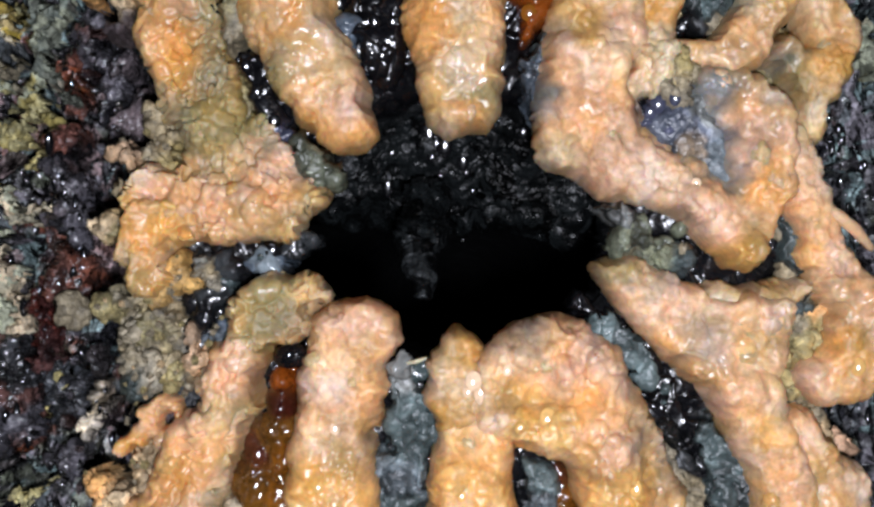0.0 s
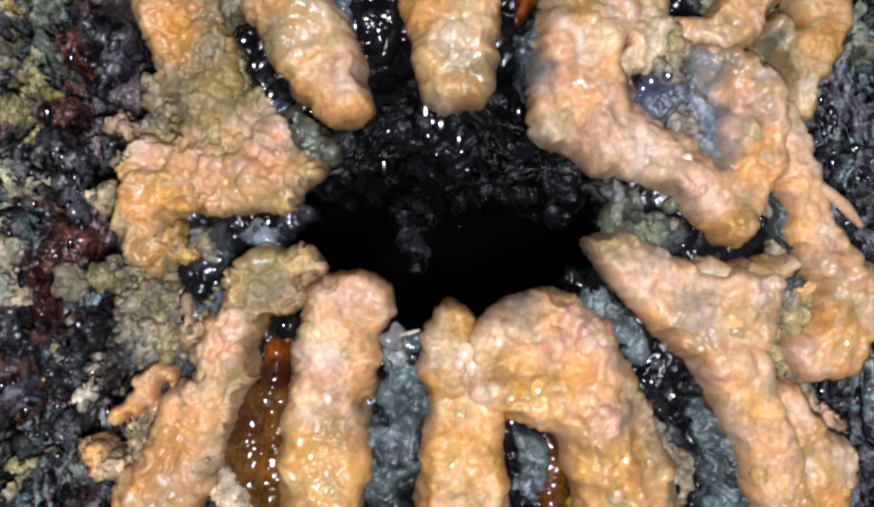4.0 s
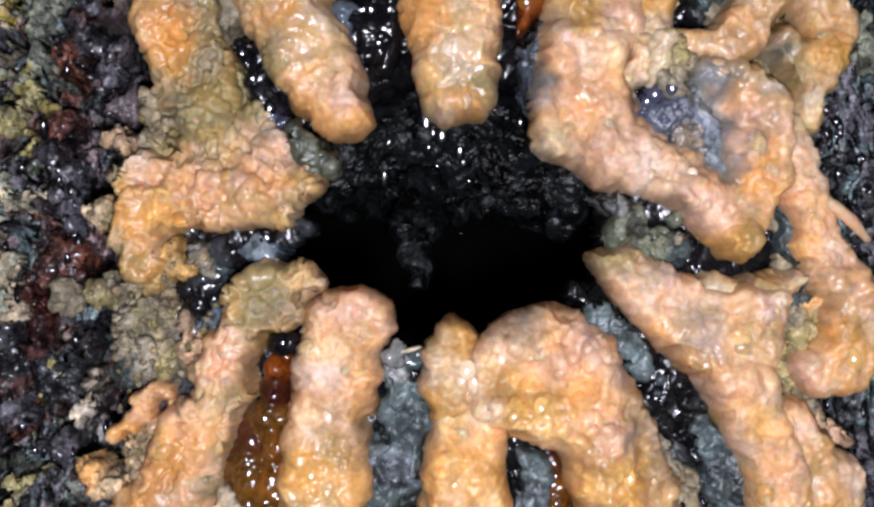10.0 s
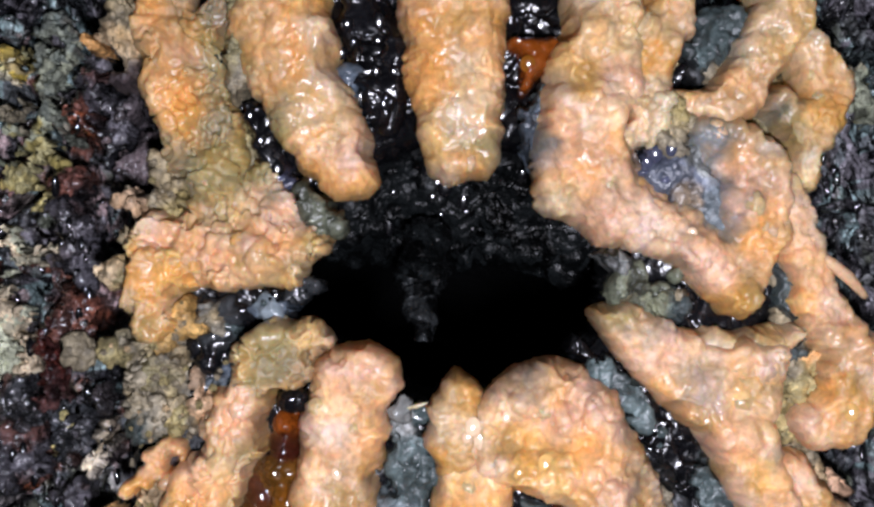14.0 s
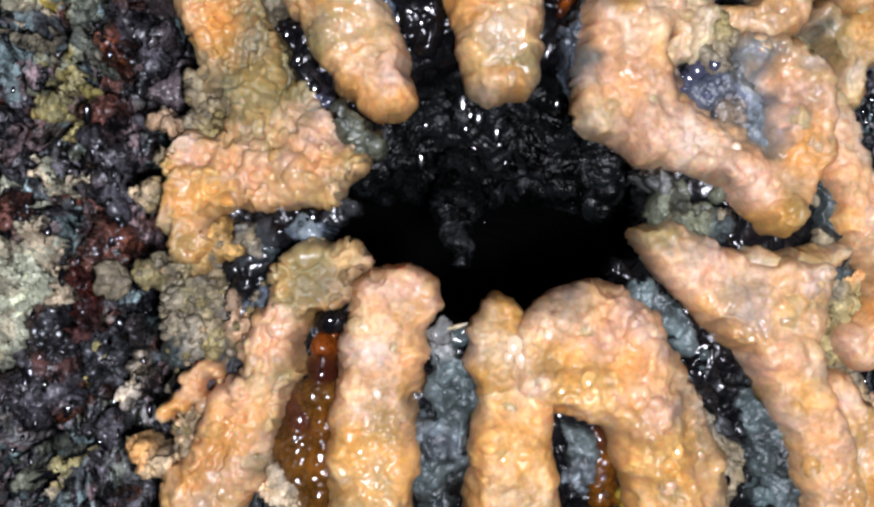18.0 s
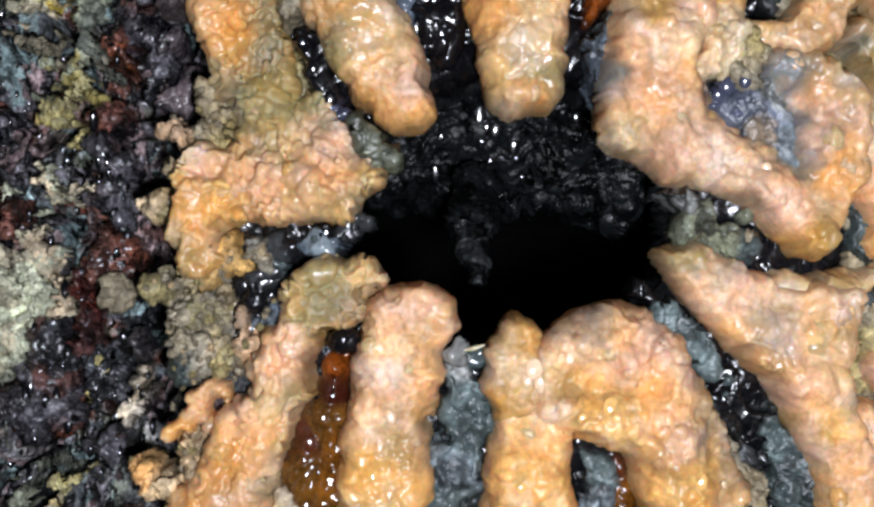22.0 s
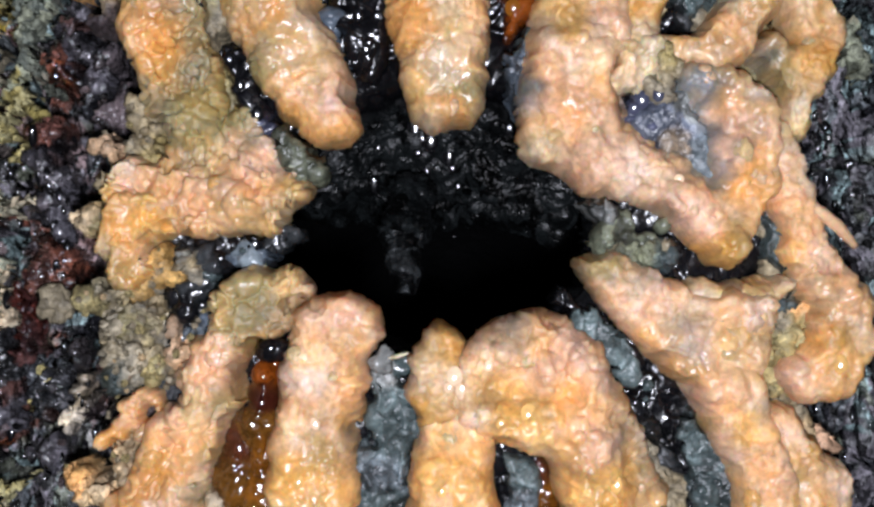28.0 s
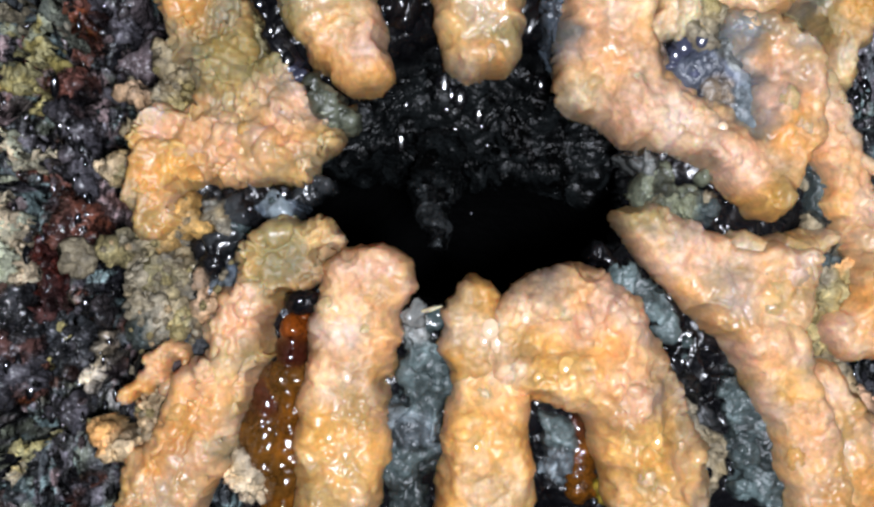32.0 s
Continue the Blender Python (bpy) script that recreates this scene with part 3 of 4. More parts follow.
for k in range(9):
    z = 1.5 - 0.36 * k
    half = 0.62 - 0.035 * k
    crust("wrinkle", [[(-0.45 - half, z - 0.05, 0.07, "N"), (-0.42, z + 0.08 * (-1) ** k, 0.1, "N"), (-0.45 + half, z + 0.04, 0.07, "N")]], TAR, tongue, base=6.55, high=2.3, cell=0.05,
          lump=(0.8, 0.08), mid=(0.4, 0.0), fine=0.0, crease=0.0, warp=0.3, tilt=1.06, deep=1.0, seed=831 + k, flat=1.0)


# fingers and lobes round the entrance
ridge([(-6.18, 14.75, 2.00, "o"),(-6.53, 12.40, 1.88, "o"),(-5.83, 10.52, 1.93, "o"),(-5.13, 8.76, 1.69, "c"),(-4.20, 6.67, 1.59, "o"),(-3.25, 5.60, 1.18, "o")], [(-4.89, 11.46, 0.94, "w"),(-5.13, 10.05, 0.85, "w")], [(-7.32, 10.17, 0.75, "v"),(-6.24, 8.52, 0.71, "v")],
      label="orange finger-shaped ridge with olive edge", seed=101,
      stains_and_sheen=((-4.46, 10.07, 1.02, "V"), (-6.62, 9.61, 1.14, "o"), (-6.17, 7.56, 0.91, "v"), (-3.89, 7.79, 0.91, "c"), (-2.98, 6.20, 1.14, "p"), (-4.12, 4.83, 0.91, "o")))
ridge([(0.88, 14.73, 2.30, "o"),(0.99, 12.15, 2.30, "o"),(1.15, 9.80, 1.97, "o"),(1.52, 7.63, 1.72, "c"),(1.15, 6.56, 1.27, "v"),(2.11, 6.47, 1.13, "c")], label="thick orange finger-shaped ridge", seed=111,
      stains_and_sheen=((0.20, 9.61, 1.36, "o"), (1.80, 9.16, 1.14, "c"), (1.34, 7.11, 1.14, "c"), (2.25, 6.43, 0.91, "v"), (1.57, 5.40, 0.91, "o")), high=2.6)
ridge([(-10.2, 1.6, 0.7, "o"),(-11.2, 1.5, 0.95, "f"),(-12.1, 1.75, 0.86, "o"),(-12.5, 0.87, 0.66, "o"),(-12.0, 0.3, 0.82, "o"),(-11.6, -0.8, 0.82, "y")], label="orange knobbly ridge end", seed=123, high=2.5, rag=0.5, crease=0.12, lump=(0.9, 0.26))
ridge([(-11.58, 14.77, 1.22, "o7"),(-11.40, 11.95, 1.13, "o7"),(-11.24, 9.83, 1.27, "o7"),(-10.31, 8.18, 1.36, "v6"),(-9.61, 6.77, 1.46, "v6"),(-9.38, 5.12, 1.41, "v6")], [(-9.36, 9.12, 0.85, "v5"),(-8.83, 7.00, 0.94, "v6"),(-10.43, 6.54, 1.18, "g5")], [(-8.29, 14.05, 1.08, "g6"),(-9.24, 12.29, 0.80, "g6"),(-9.59, 11.24, 0.61, "v6"),(-9.36, 10.30, 0.52, "v5")],
      [(-7.29, 5.73, 0.59, "v5"),(-6.50, 4.70, 0.50, "g5"),(-5.60, 3.79, 0.45, "g5"),(-4.92, 3.27, 0.34, "g5")],
      [(-5.21, 2.54, 0.77, "v"),(-6.35, 2.78, 1.36, "p"),(-7.75, 3.12, 1.50, "p"),(-9.23, 2.74, 1.32, "p"),(-10.70, 2.45, 1.27, "o"),(-11.72, 3.20, 0.82, "p8"),(-12.52, 2.57, 0.64, "o8")], [(-7.86, 4.48, 0.79, "p"),(-7.07, 3.91, 1.00, "p")], [(-6.17, 1.53, 0.86, "v"),(-7.64, 1.69, 0.95, "y"),(-9.35, 1.54, 0.91, "o")], [(-10.02, 3.92, 0.77, "v6"),(-8.88, 4.14, 0.77, "v7")],
      label="broad ridge, orange and olive above, salmon lobes at the entrance", seed=122,
      stains_and_sheen=((-6.62, 3.01, 1.36, "p"), (-8.44, 3.70, 0.91, "c"), (-10.72, 2.56, 1.14, "p"), (-12.08, 1.42, 1.14, "f"), (-8.90, 5.97, 1.36, "v"), (-7.53, 5.97, 0.68, "v"), (-10.72, 8.47, 1.36, "o"), (-6.62, 1.19, 0.91, "c"), (-5.03, 2.33, 0.68, "c"), (-9.12, 2.56, 0.91, "p")), high=2.6, uneven=1.1, crease=0.38, pit=0.3, mottle=0.3, tints="vgp")
ridge([(-5.32, -1.65, 0.86, "g"),(-6.52, -1.81, 1.04, "v"),(-7.54, -2.55, 1.04, "v"),(-7.89, -4.03, 1.13, "j"),(-8.41, -5.50, 1.27, "j"),(-9.26, -7.20, 1.36, "p"),(-10.15, -9.01, 1.45, "p"),(-11.01, -10.82, 1.54, "o"),(-11.88, -12.86, 1.59, "o")],
      [(-5.73, -2.67, 0.82, "g"),(-6.86, -3.24, 0.68, "v")], [(-7.73, -6.18, 0.64, "v"),(-8.56, -7.99, 0.54, "v"),(-9.26, -9.69, 0.54, "v")], label="tan and salmon slanting ridge", seed=141,
      stains_and_sheen=((-6.17, -1.54, 1.14, "v"), (-5.26, -1.31, 0.68, "c"), (-7.76, -3.13, 1.02, "v"), (-8.44, -4.27, 1.02, "p"), (-9.81, -7.22, 1.36, "p"), (-8.90, -6.31, 0.91, "c"), (-10.72, -9.04, 1.14, "o")), crease=0.3, pit=0.25, rag=0.42)
ridge([(-3.96, -3.40, 1.27, "p"),(-2.69, -3.09, 1.23, "p"),(-2.05, -3.02, 0.86, "p")], [(-3.46, -3.59, 1.63, "p"),(-3.81, -5.40, 1.63, "p"),(-4.04, -7.44, 1.72, "p"),(-4.25, -9.71, 1.77, "f"),(-4.51, -12.43, 1.77, "y")], label="thick salmon finger-shaped ridge", seed=158,
      stains_and_sheen=((-2.98, -2.45, 1.36, "p"), (-4.12, -3.13, 0.91, "p"), (-3.89, -4.95, 1.14, "P"), (-2.75, -5.86, 0.80, "p"), (-4.80, -7.45, 0.91, "P"), (-3.44, -8.13, 1.14, "y"), (-4.80, -9.27, 1.14, "f")), high=2.7)
ridge([(1.23, -3.69, 1.00, "y"),(0.98, -4.85, 1.18, "c"),(1.02, -6.32, 1.04, "y")], label="olive-orange lobe beside the arched ridge", seed=163, high=2.4)
# pale P points here and on the arch's left shoulder paint its wet sheen
ridge([(1.9, -6.2, 0.9, "P4"),(1.75, -7.5, 1.2, "P8"),(1.79, -8.82, 1.68, "f"),(1.69, -10.86, 1.91, "f"),(1.50, -13.35, 2.09, "f")], label="golden leg of the arched ridge", seed=164, high=3.0, uneven=0.9)
ridge([(2.48, -5.53, 1.23, "P9"),(3.91, -4.29, 1.36, "p8"),(5.38, -3.95, 1.45, "p8"),(6.63, -5.21, 1.68, "p9"),(7.23, -7.14, 1.86, "o"),(7.75, -9.07, 1.91, "f"),(8.45, -11.56, 1.75, "f"),(8.9, -13.38, 1.8, "f")],
      [(2.43, -6.33, 1.13, "P9"),(4.13, -6.75, 1.55, "f"),(5.60, -6.85, 1.55, "f")], [(7.99, -6.34, 1.04, "c"),(9.00, -7.94, 0.91, "g6"),(9.56, -9.98, 1.00, "g6"),(9.89, -12.02, 1.00, "g6")],
      label="arched ridge, pinkish above and golden in its legs", seed=161,
      # the P patch at (1.80, -5.18) is wet sheen put into the colour
      stains_and_sheen=((0.66, -3.36, 1.02, "y"), (1.80, -5.18, 0.91, "P"), (4.30, -3.58, 1.36, "V"), (6.12, -4.27, 1.36, "p"), (4.30, -6.31, 1.14, "f"), (2.93, -5.86, 0.80, "y"), (6.57, -6.31, 0.91, "o"), (5.21, -7.45, 0.68, "f"), (1.11, -8.82, 1.59, "f"), (7.48, -7.68, 1.36, "p"), (9.08, -7.68, 0.91, "V"), (7.94, -9.50, 1.14, "f")), high=3.4, uneven=1.2, flat=0.95, crease=0.1)
ridge([(7.78, -0.67, 0.86, "g"),(9.25, -1.77, 1.13, "p"),(10.83, -3.13, 1.36, "p"),(12.30, -4.50, 1.36, "p"),(13.54, -6.48, 1.36, "p"),(14.40, -8.63, 1.41, "p"),(15.00, -10.68, 1.45, "o"),(15.45, -12.94, 1.45, "o")], [(13.43, -5.23, 1.13, "c")], [(11.4, -2.35, 0.95, "p"), (13.0, -2.6, 1.1, "p"), (14.5, -2.55, 0.95, "p"), (13.7, -3.9, 1.05, "p")], label="pinkish slanting ridge that tapers to the entrance", seed=172,
      stains_and_sheen=((7.71, -0.40, 0.91, "v"), (9.76, -1.76, 1.02, "p"), (9.30, -0.85, 0.91, "V"), (11.12, -3.81, 1.25, "V"), (12.72, -5.86, 1.14, "p"), (13.85, -7.22, 0.91, "f"), (12.72, -4.49, 0.68, "P"), (14.76, -8.82, 1.14, "p")), high=2.5)
ridge([(10.7, -1.7, 0.6, "c"),(12.88, -1.78, 0.66, "w"),(14.69, -1.75, 0.66, "c"),(15.78, -1.35, 0.42, "w")], label="cream-edged mud ledge", seed=173, high=2.1, crease=0.12, flat=1.0)
ridge([(14.12, -2.96, 1.23, "p"),(12.76, -3.30, 1.13, "V"),(14.12, -4.32, 0.95, "p")], label="orange blocky ridge", seed=174, high=2.3)
ridge([(15.58, -7.28, 0.91, "p"),(16.26, -8.87, 1.00, "o"),(16.93, -10.68, 1.27, "o"),(17.15, -12.50, 1.36, "o")], [(17.84, -9.55, 0.68, "p")], label="orange outer ridge", seed=175, high=2.2)
ridge([(7.46, 14.72, 1.74, "c"),(7.50, 11.66, 1.74, "c"),(7.02, 9.55, 1.93, "c"),(6.56, 7.50, 1.91, "p"),(6.87, 5.41, 1.91, "p"),(8.02, 3.86, 1.45, "p"),(9.67, 3.52, 1.27, "p"),(11.42, 2.54, 1.27, "p"),(12.66, 1.35, 1.27, "c"),(13.07, 0.44, 1.00, "v")],
      [(13.80, 1.80, 1.00, "o"),(14.35, 2.82, 1.04, "o"),(14.35, 4.30, 1.18, "p"),(14.04, 6.00, 1.23, "c9"),(12.91, 6.85, 1.04, "g8"),(11.55, 7.14, 0.82, "x7")], [(13.13, 5.32, 1.13, "p"),(13.69, 3.85, 1.09, "p")],
      [(9.27, 5.95, 0.77, "i5"),(10.18, 5.33, 0.82, "i5"),(10.97, 4.65, 0.86, "B5"),(11.88, 3.85, 0.91, "B5"),(12.71, 3.21, 0.82, "B6")], [(11.43, 5.90, 1.04, "x6"),(11.72, 4.99, 0.86, "B5")], [(9.72, 4.77, 0.68, "p7")], [(5.31, 6.60, 0.82, "x"),(5.53, 4.55, 0.82, "v")], label="large pink curled ridge with a blue-grey hollow", seed=181,
      stains_and_sheen=((6.35, 6.43, 1.36, "p"), (7.26, 8.25, 0.91, "P"), (5.44, 4.15, 0.91, "c"), (4.64, 6.43, 0.80, "x"), (7.94, 9.61, 0.91, "p"), (6.12, 9.16, 0.91, "y"), (9.30, 2.79, 1.25, "P"), (7.26, 3.47, 0.91, "p"), (11.81, 1.65, 1.36, "p"), (12.94, 0.28, 0.91, "y"), (12.94, 5.52, 1.02, "p"), (14.31, 3.01, 1.02, "o"), (14.31, 6.65, 0.91, "V"), (11.81, 6.88, 0.91, "x")), high=2.9, uneven=1.0, mottle=0.15, pellet=0.2)
ridge([(8.63, 11.42, 1.32, "c"),(9.56, 10.13, 0.85, "o"),(10.51, 11.65, 0.80, "p"),(10.04, 14.00, 1.41, "o")], [(9.56, 8.60, 0.94, "w"),(8.66, 7.31, 0.66, "w"),(10.07, 7.19, 0.75, "v")], [(10.85, 8.48, 0.66, "o"),(12.38, 8.40, 0.80, "o"),(13.44, 9.18, 1.03, "o"),(14.26, 10.59, 1.18, "c"),(15.21, 12.11, 1.13, "c"),(15.21, 14.23, 1.41, "c")],
      label="orange and cream knobbly ridge", seed=191, high=2.5)
ridge([(16.97, 10.34, 0.66, "o"),(17.36, 9.05, 0.94, "o"),(16.65, 7.76, 0.89, "y"),(16.13, 6.70, 0.85, "y"),(16.09, 5.76, 0.94, "w")], [(14.85, 8.35, 0.89, "e"),(15.55, 7.17, 0.71, "v")], [(16.15, 11.17, 0.66, "c"),(16.38, 9.76, 0.80, "c")], label="orange edge lobe with yellowish beads", seed=201, high=2.3)
ridge([(15.43, 5.06, 0.56, "c"),(15.71, 3.88, 0.56, "p"),(16.01, 2.24, 0.75, "p"),(16.54, 0.12, 0.99, "p"),(17.34, -1.29, 1.03, "p"),(18.28, -2.47, 0.89, "o"),(18.70, -3.65, 0.85, "c"),(17.75, -4.82, 1.27, "o"),(16.58, -5.17, 1.08, "p")], [(17.41, -2.94, 0.85, "o"),(17.76, -3.64, 0.85, "y")],
      label="pink and orange hooked edge ridge", seed=211, high=2.3)

crust("mud_clump", [[(10.0, 8.5, 0.95, "w"), (9.3, 7.3, 0.7, "w")], [(8.9, 8.7, 0.5, "c")]], WAX, nest, "pale yellowish granular mud lobe", base=1.3, high=2.3, cell=0.06, lump=(0.85, 0.24), mid=(0.4, 0.05), fine=0.04, cracks=0.1, rugged=0.03, split=0.4,
      warp=0.4, rag=0.3, seed=195, pellet=0.4, palette="wcwv", speck=0.2)

# low aprons of mud that bind the ridges together
def apron(spine, seed, tall, label):
    crust("mud_apron", [spine], CRUMB, nest, label, base=3.3, high=tall, cell=0.09, lump=(0.8, 0.22), mid=(0.4, 0.12), fine=0.08, crease=0.15, warp=0.5, seed=seed, facet=0.05, cracks=0.3, flat=0.5, rugged=0.18, split=0.6, speck=0.3, drift=0.6)


apron([(-9.33, 5.96, 1.45, "v"),(-7.75, 5.05, 1.18, "g"),(-6.50, 4.25, 0.82, "g"),(-10.01, 8.01, 1.36, "v")], 301, 1.5, "olive mud apron")
apron([(-7.7, 13.0, 1.1, "v"), (-8.0, 10.8, 1.0, "v"), (-8.1, 9.5, 0.7, "g")], 311, 3.3, "olive mud that joins two ridges")
apron([(-11.38, 5.29, 0.91, "g"),(-11.95, 3.02, 0.91, "g"),(-10.93, 4.15, 0.91, "v")], 302, 1.3, "grey mud apron")
apron([(-11.96, -0.61, 1.00, "d"),(-11.97, -3.33, 1.27, "g"),(-11.18, -5.15, 1.13, "d"),(-10.96, -7.87, 1.13, "m"),(-11.87, -10.14, 1.13, "g")], 303, 1.1, "dark crumbly mud apron")
apron([(10.19, 6.81, 1.13, "g"),(10.42, 7.94, 1.13, "v"),(11.0, 7.5, 0.8, "g")], 304, 3.9, "grey mud apron")
apron([(8.39, 11.19, 1.65, "c"),(10.27, 12.12, 1.18, "v"),(13.79, 9.76, 1.18, "g"),(15.43, 8.11, 1.18, "v"),(16.37, 7.17, 0.94, "y")], 305, 1.4, "olive and tan mud apron")
apron([(15.19, 4.59, 0.71, "g"),(15.18, 2.00, 0.85, "g"),(15.65, -0.11, 0.71, "g")], 306, 1.5, "grey mud apron")
apron([(15.41, -2.70, 1.18, "g"),(16.58, -3.88, 1.18, "v"),(15.40, -5.28, 0.94, "v"),(17.05, -2.00, 0.94, "o")], 307, 1.8, "olive mud apron")
apron([(16.04, -6.60, 0.91, "g"),(16.49, -7.96, 0.91, "c")], 308, 1.5, "tan mud apron")
apron([(-8.45, -3.34, 0.91, "g"),(-9.36, -4.70, 0.91, "d"),(-10.05, -6.29, 0.82, "d")], 309, 0.7, "grey crumbly mud apron")
apron([(9.23, -7.94, 0.91, "g"),(10.36, -9.98, 1.00, "g"),(10.92, -12.02, 1.00, "g")], 310, 1.6, "grey mud apron")

# crumbly olive-grey mud at the flanks
def clump(spine, seed, label):
    crust("mud_clump", [spine], CRUMB, nest, label, base=2.9, high=2.1, cell=0.08, lump=(0.95, 0.34), mid=(0.4, 0.1), fine=0.09, warp=0.6, seed=seed, facet=0.2, cracks=0.4, rugged=0.16, split=0.5, blend=0.2, rag=0.4, speck=0.35, drift=0.6)


clump([(-13.08, 4.20, 0.59, "j"),(-12.86, 3.93, 0.50, "j")], 231, "orange mud lump")
clump([(-13.66, 1.55, 0.73, "c"),(-13.43, 1.44, 0.59, "v")], 232, "pale yellowish mud ball")
clump([(-13.33, -1.85, 0.91, "v"),(-12.87, -1.52, 0.68, "g")], 233, "tan mud ball")
clump([(-12.54, -3.10, 0.95, "g"),(-12.31, -4.47, 1.13, "g"),(-12.66, -5.37, 0.91, "s")], 234, "grainy olive mud clump")
clump([(-11.17, -2.43, 0.82, "g"),(-11.74, -3.56, 0.91, "v"),(-11.40, -4.24, 0.68, "g")], 235, "grainy grey mud clump")
clump([(-11.07, -4.81, 0.68, "v"),(-10.39, -5.15, 0.59, "g")], 241, "cracked olive mud chunk")
clump([(-10.04, -3.91, 0.64, "j"),(-10.15, -3.34, 0.50, "j")], 242, "orange-brown mud chunk")
clump([(-9.13, -3.07, 0.54, "b"),(-8.90, -2.44, 0.45, "b")], 243, "violet-grey glossy chunk")
crust("mud_flake", [[(-11.2, -6.2, 0.3, "p"), (-11.9, -6.95, 0.42, "p"), (-12.6, -7.55, 0.34, "o"), (-13.3, -7.9, 0.18, "p")], [(-10.9, -6.9, 0.3, "j"), (-11.6, -7.8, 0.3, "j")]], WAX, nest, "salmon mud flake", base=1.9, high=1.5, cell=0.06,
      lump=(0.9, 0.1), mid=(0.4, 0.03), fine=0.04, cracks=0.2, warp=0.4, rag=0.35, seed=236, drift=1.0, soft=0.1)
clump([(-12.44, -8.55, 0.59, "c"),(-12.10, -9.68, 0.59, "c")], 237, "tan crumbly mud")
clump([(-13.51, -10.09, 0.86, "c"),(-13.92, -9.91, 0.59, "o")], 244, "tan mud ball")
clump([(-11.72, 6.01, 0.68, "g"),(-11.49, 5.06, 0.77, "g"),(-10.81, 4.26, 0.54, "v")], 238, "grey crumbly mud")
clump([(-13.20, 2.91, 0.50, "g"),(-12.86, 3.43, 0.36, "g")], 245, "small grey mud crumb")
clump([(-10.37, -0.16, 0.64, "y"),(-10.49, -1.07, 0.82, "y"),(-11.40, -1.29, 0.77, "y")], 239, "yellow grainy mud")
clump([(-9.9, 0.3, 0.5, "x"), (-9.5, -0.6, 0.55, "g")], 253, "grey-green crumbly mud")
clump([(-8.59, -10.72, 0.82, "w"),(-8.14, -11.74, 0.91, "w")], 240, "cream granular crust")
clump([(15.40, -4.23, 0.94, "v"),(16.22, -5.64, 0.61, "v"),(15.05, -3.17, 0.52, "g")], 246, "olive mud chunk")
clump([(16.00, -2.23, 0.71, "s"),(16.35, -1.52, 0.52, "g")], 247, "grey mud chunk")
clump([(-13.24, 11.25, 0.71, "c"),(-13.00, 12.19, 0.71, "g"),(-13.36, 9.84, 0.61, "m")], 248, "tan and grey crumbly mud")
clump([(-14.77, 11.96, 0.52, "o")], 249, "orange mud flake")
clump([(9.59, -0.18, 0.77, "e"),(8.23, -0.22, 0.7, "g"),(10.73, -0.50, 0.68, "s")], 250, "grey-green mud chunk")

# dark and grey resin between the ridges
def seam(spine, seed, tall, label):
    dull = seed in (251, 253, 254, 269, 273, 259, 263, 264, 265, 267, 268)
    crust("resin_seam", [spine], SLATE if dull else RESIN, nest, label, base=3.0, high=tall, cell=0.08, lump=(1.1, 0.18), mid=(0.5, 0.0), fine=0.0, crease=0.04, rugged=0.42 if dull else 0.3, split=0.9 if dull else 1.4, chips=0.2 if dull else 0.04, rag=0.4, warp=0.5, seed=seed, facet=0.03, flat=0.5, speck=0.5)


seam([(-1.20, -5.18, 0.73, "x"),(-1.09, -6.32, 1.09, "s"),(-0.87, -7.68, 1.04, "s"),(-1.21, -9.04, 1.00, "B"),(-1.44, -10.62, 1.09, "s"),(-1.67, -12.66, 1.09, "s")], 251, 1.7, "blue-grey resin slab between two ridges")
seam([(6.30, -2.03, 0.45, "k"),(7.65, -3.51, 0.59, "k"),(9.24, -4.87, 0.68, "k"),(10.59, -6.58, 0.82, "k"),(11.38, -8.62, 0.82, "k"),(11.49, -10.89, 0.91, "k")], 252, 0.9, "glossy black resin seam")
seam([(7.1, -2.6, 0.6, "s"),(8.1, -3.85, 0.7, "s"),(9.3, -5.3, 0.5, "s")], 267, 1.6, "grey resin crumbs")
seam([(10.02, -7.37, 0.59, "d"),(10.59, -8.85, 0.54, "d")], 268, 1.5, "dark grey resin flake")
seam([(11.84, -6.81, 0.36, "s"),(12.29, -8.17, 0.68, "s"),(12.96, -9.99, 0.86, "s"),(13.41, -12.03, 1.04, "s")], 253, 1.8, "smooth grey resin strip")
seam([(8.08, 1.60, 0.73, "x"),(7.56, 1.78, 0.50, "x")], 254, 2.0, "grey rounded resin lump")
seam([(8.69, 0.78, 0.64, "e"),(9.60, 0.50, 0.64, "e"),(10.50, 0.11, 0.50, "g")], 269, 1.9, "green-grey resin lump")
seam([(10.35, 1.25, 0.50, "e")], 270, 2.0, "wet grey-green resin bead")
seam([(-9.35, -0.17, 0.68, "d"),(-7.87, 0.28, 0.64, "k"),(-6.85, 0.05, 0.50, "k"),(-5.49, 0.62, 0.54, "d")], 255, 1.4, "black crumbly resin seam")
seam([(-7.5, -0.35, 0.45, "b"),(-6.9, -0.2, 0.6, "B"),(-6.2, -0.1, 0.4, "b")], 256, 2.2, "blue-grey resin fleck")
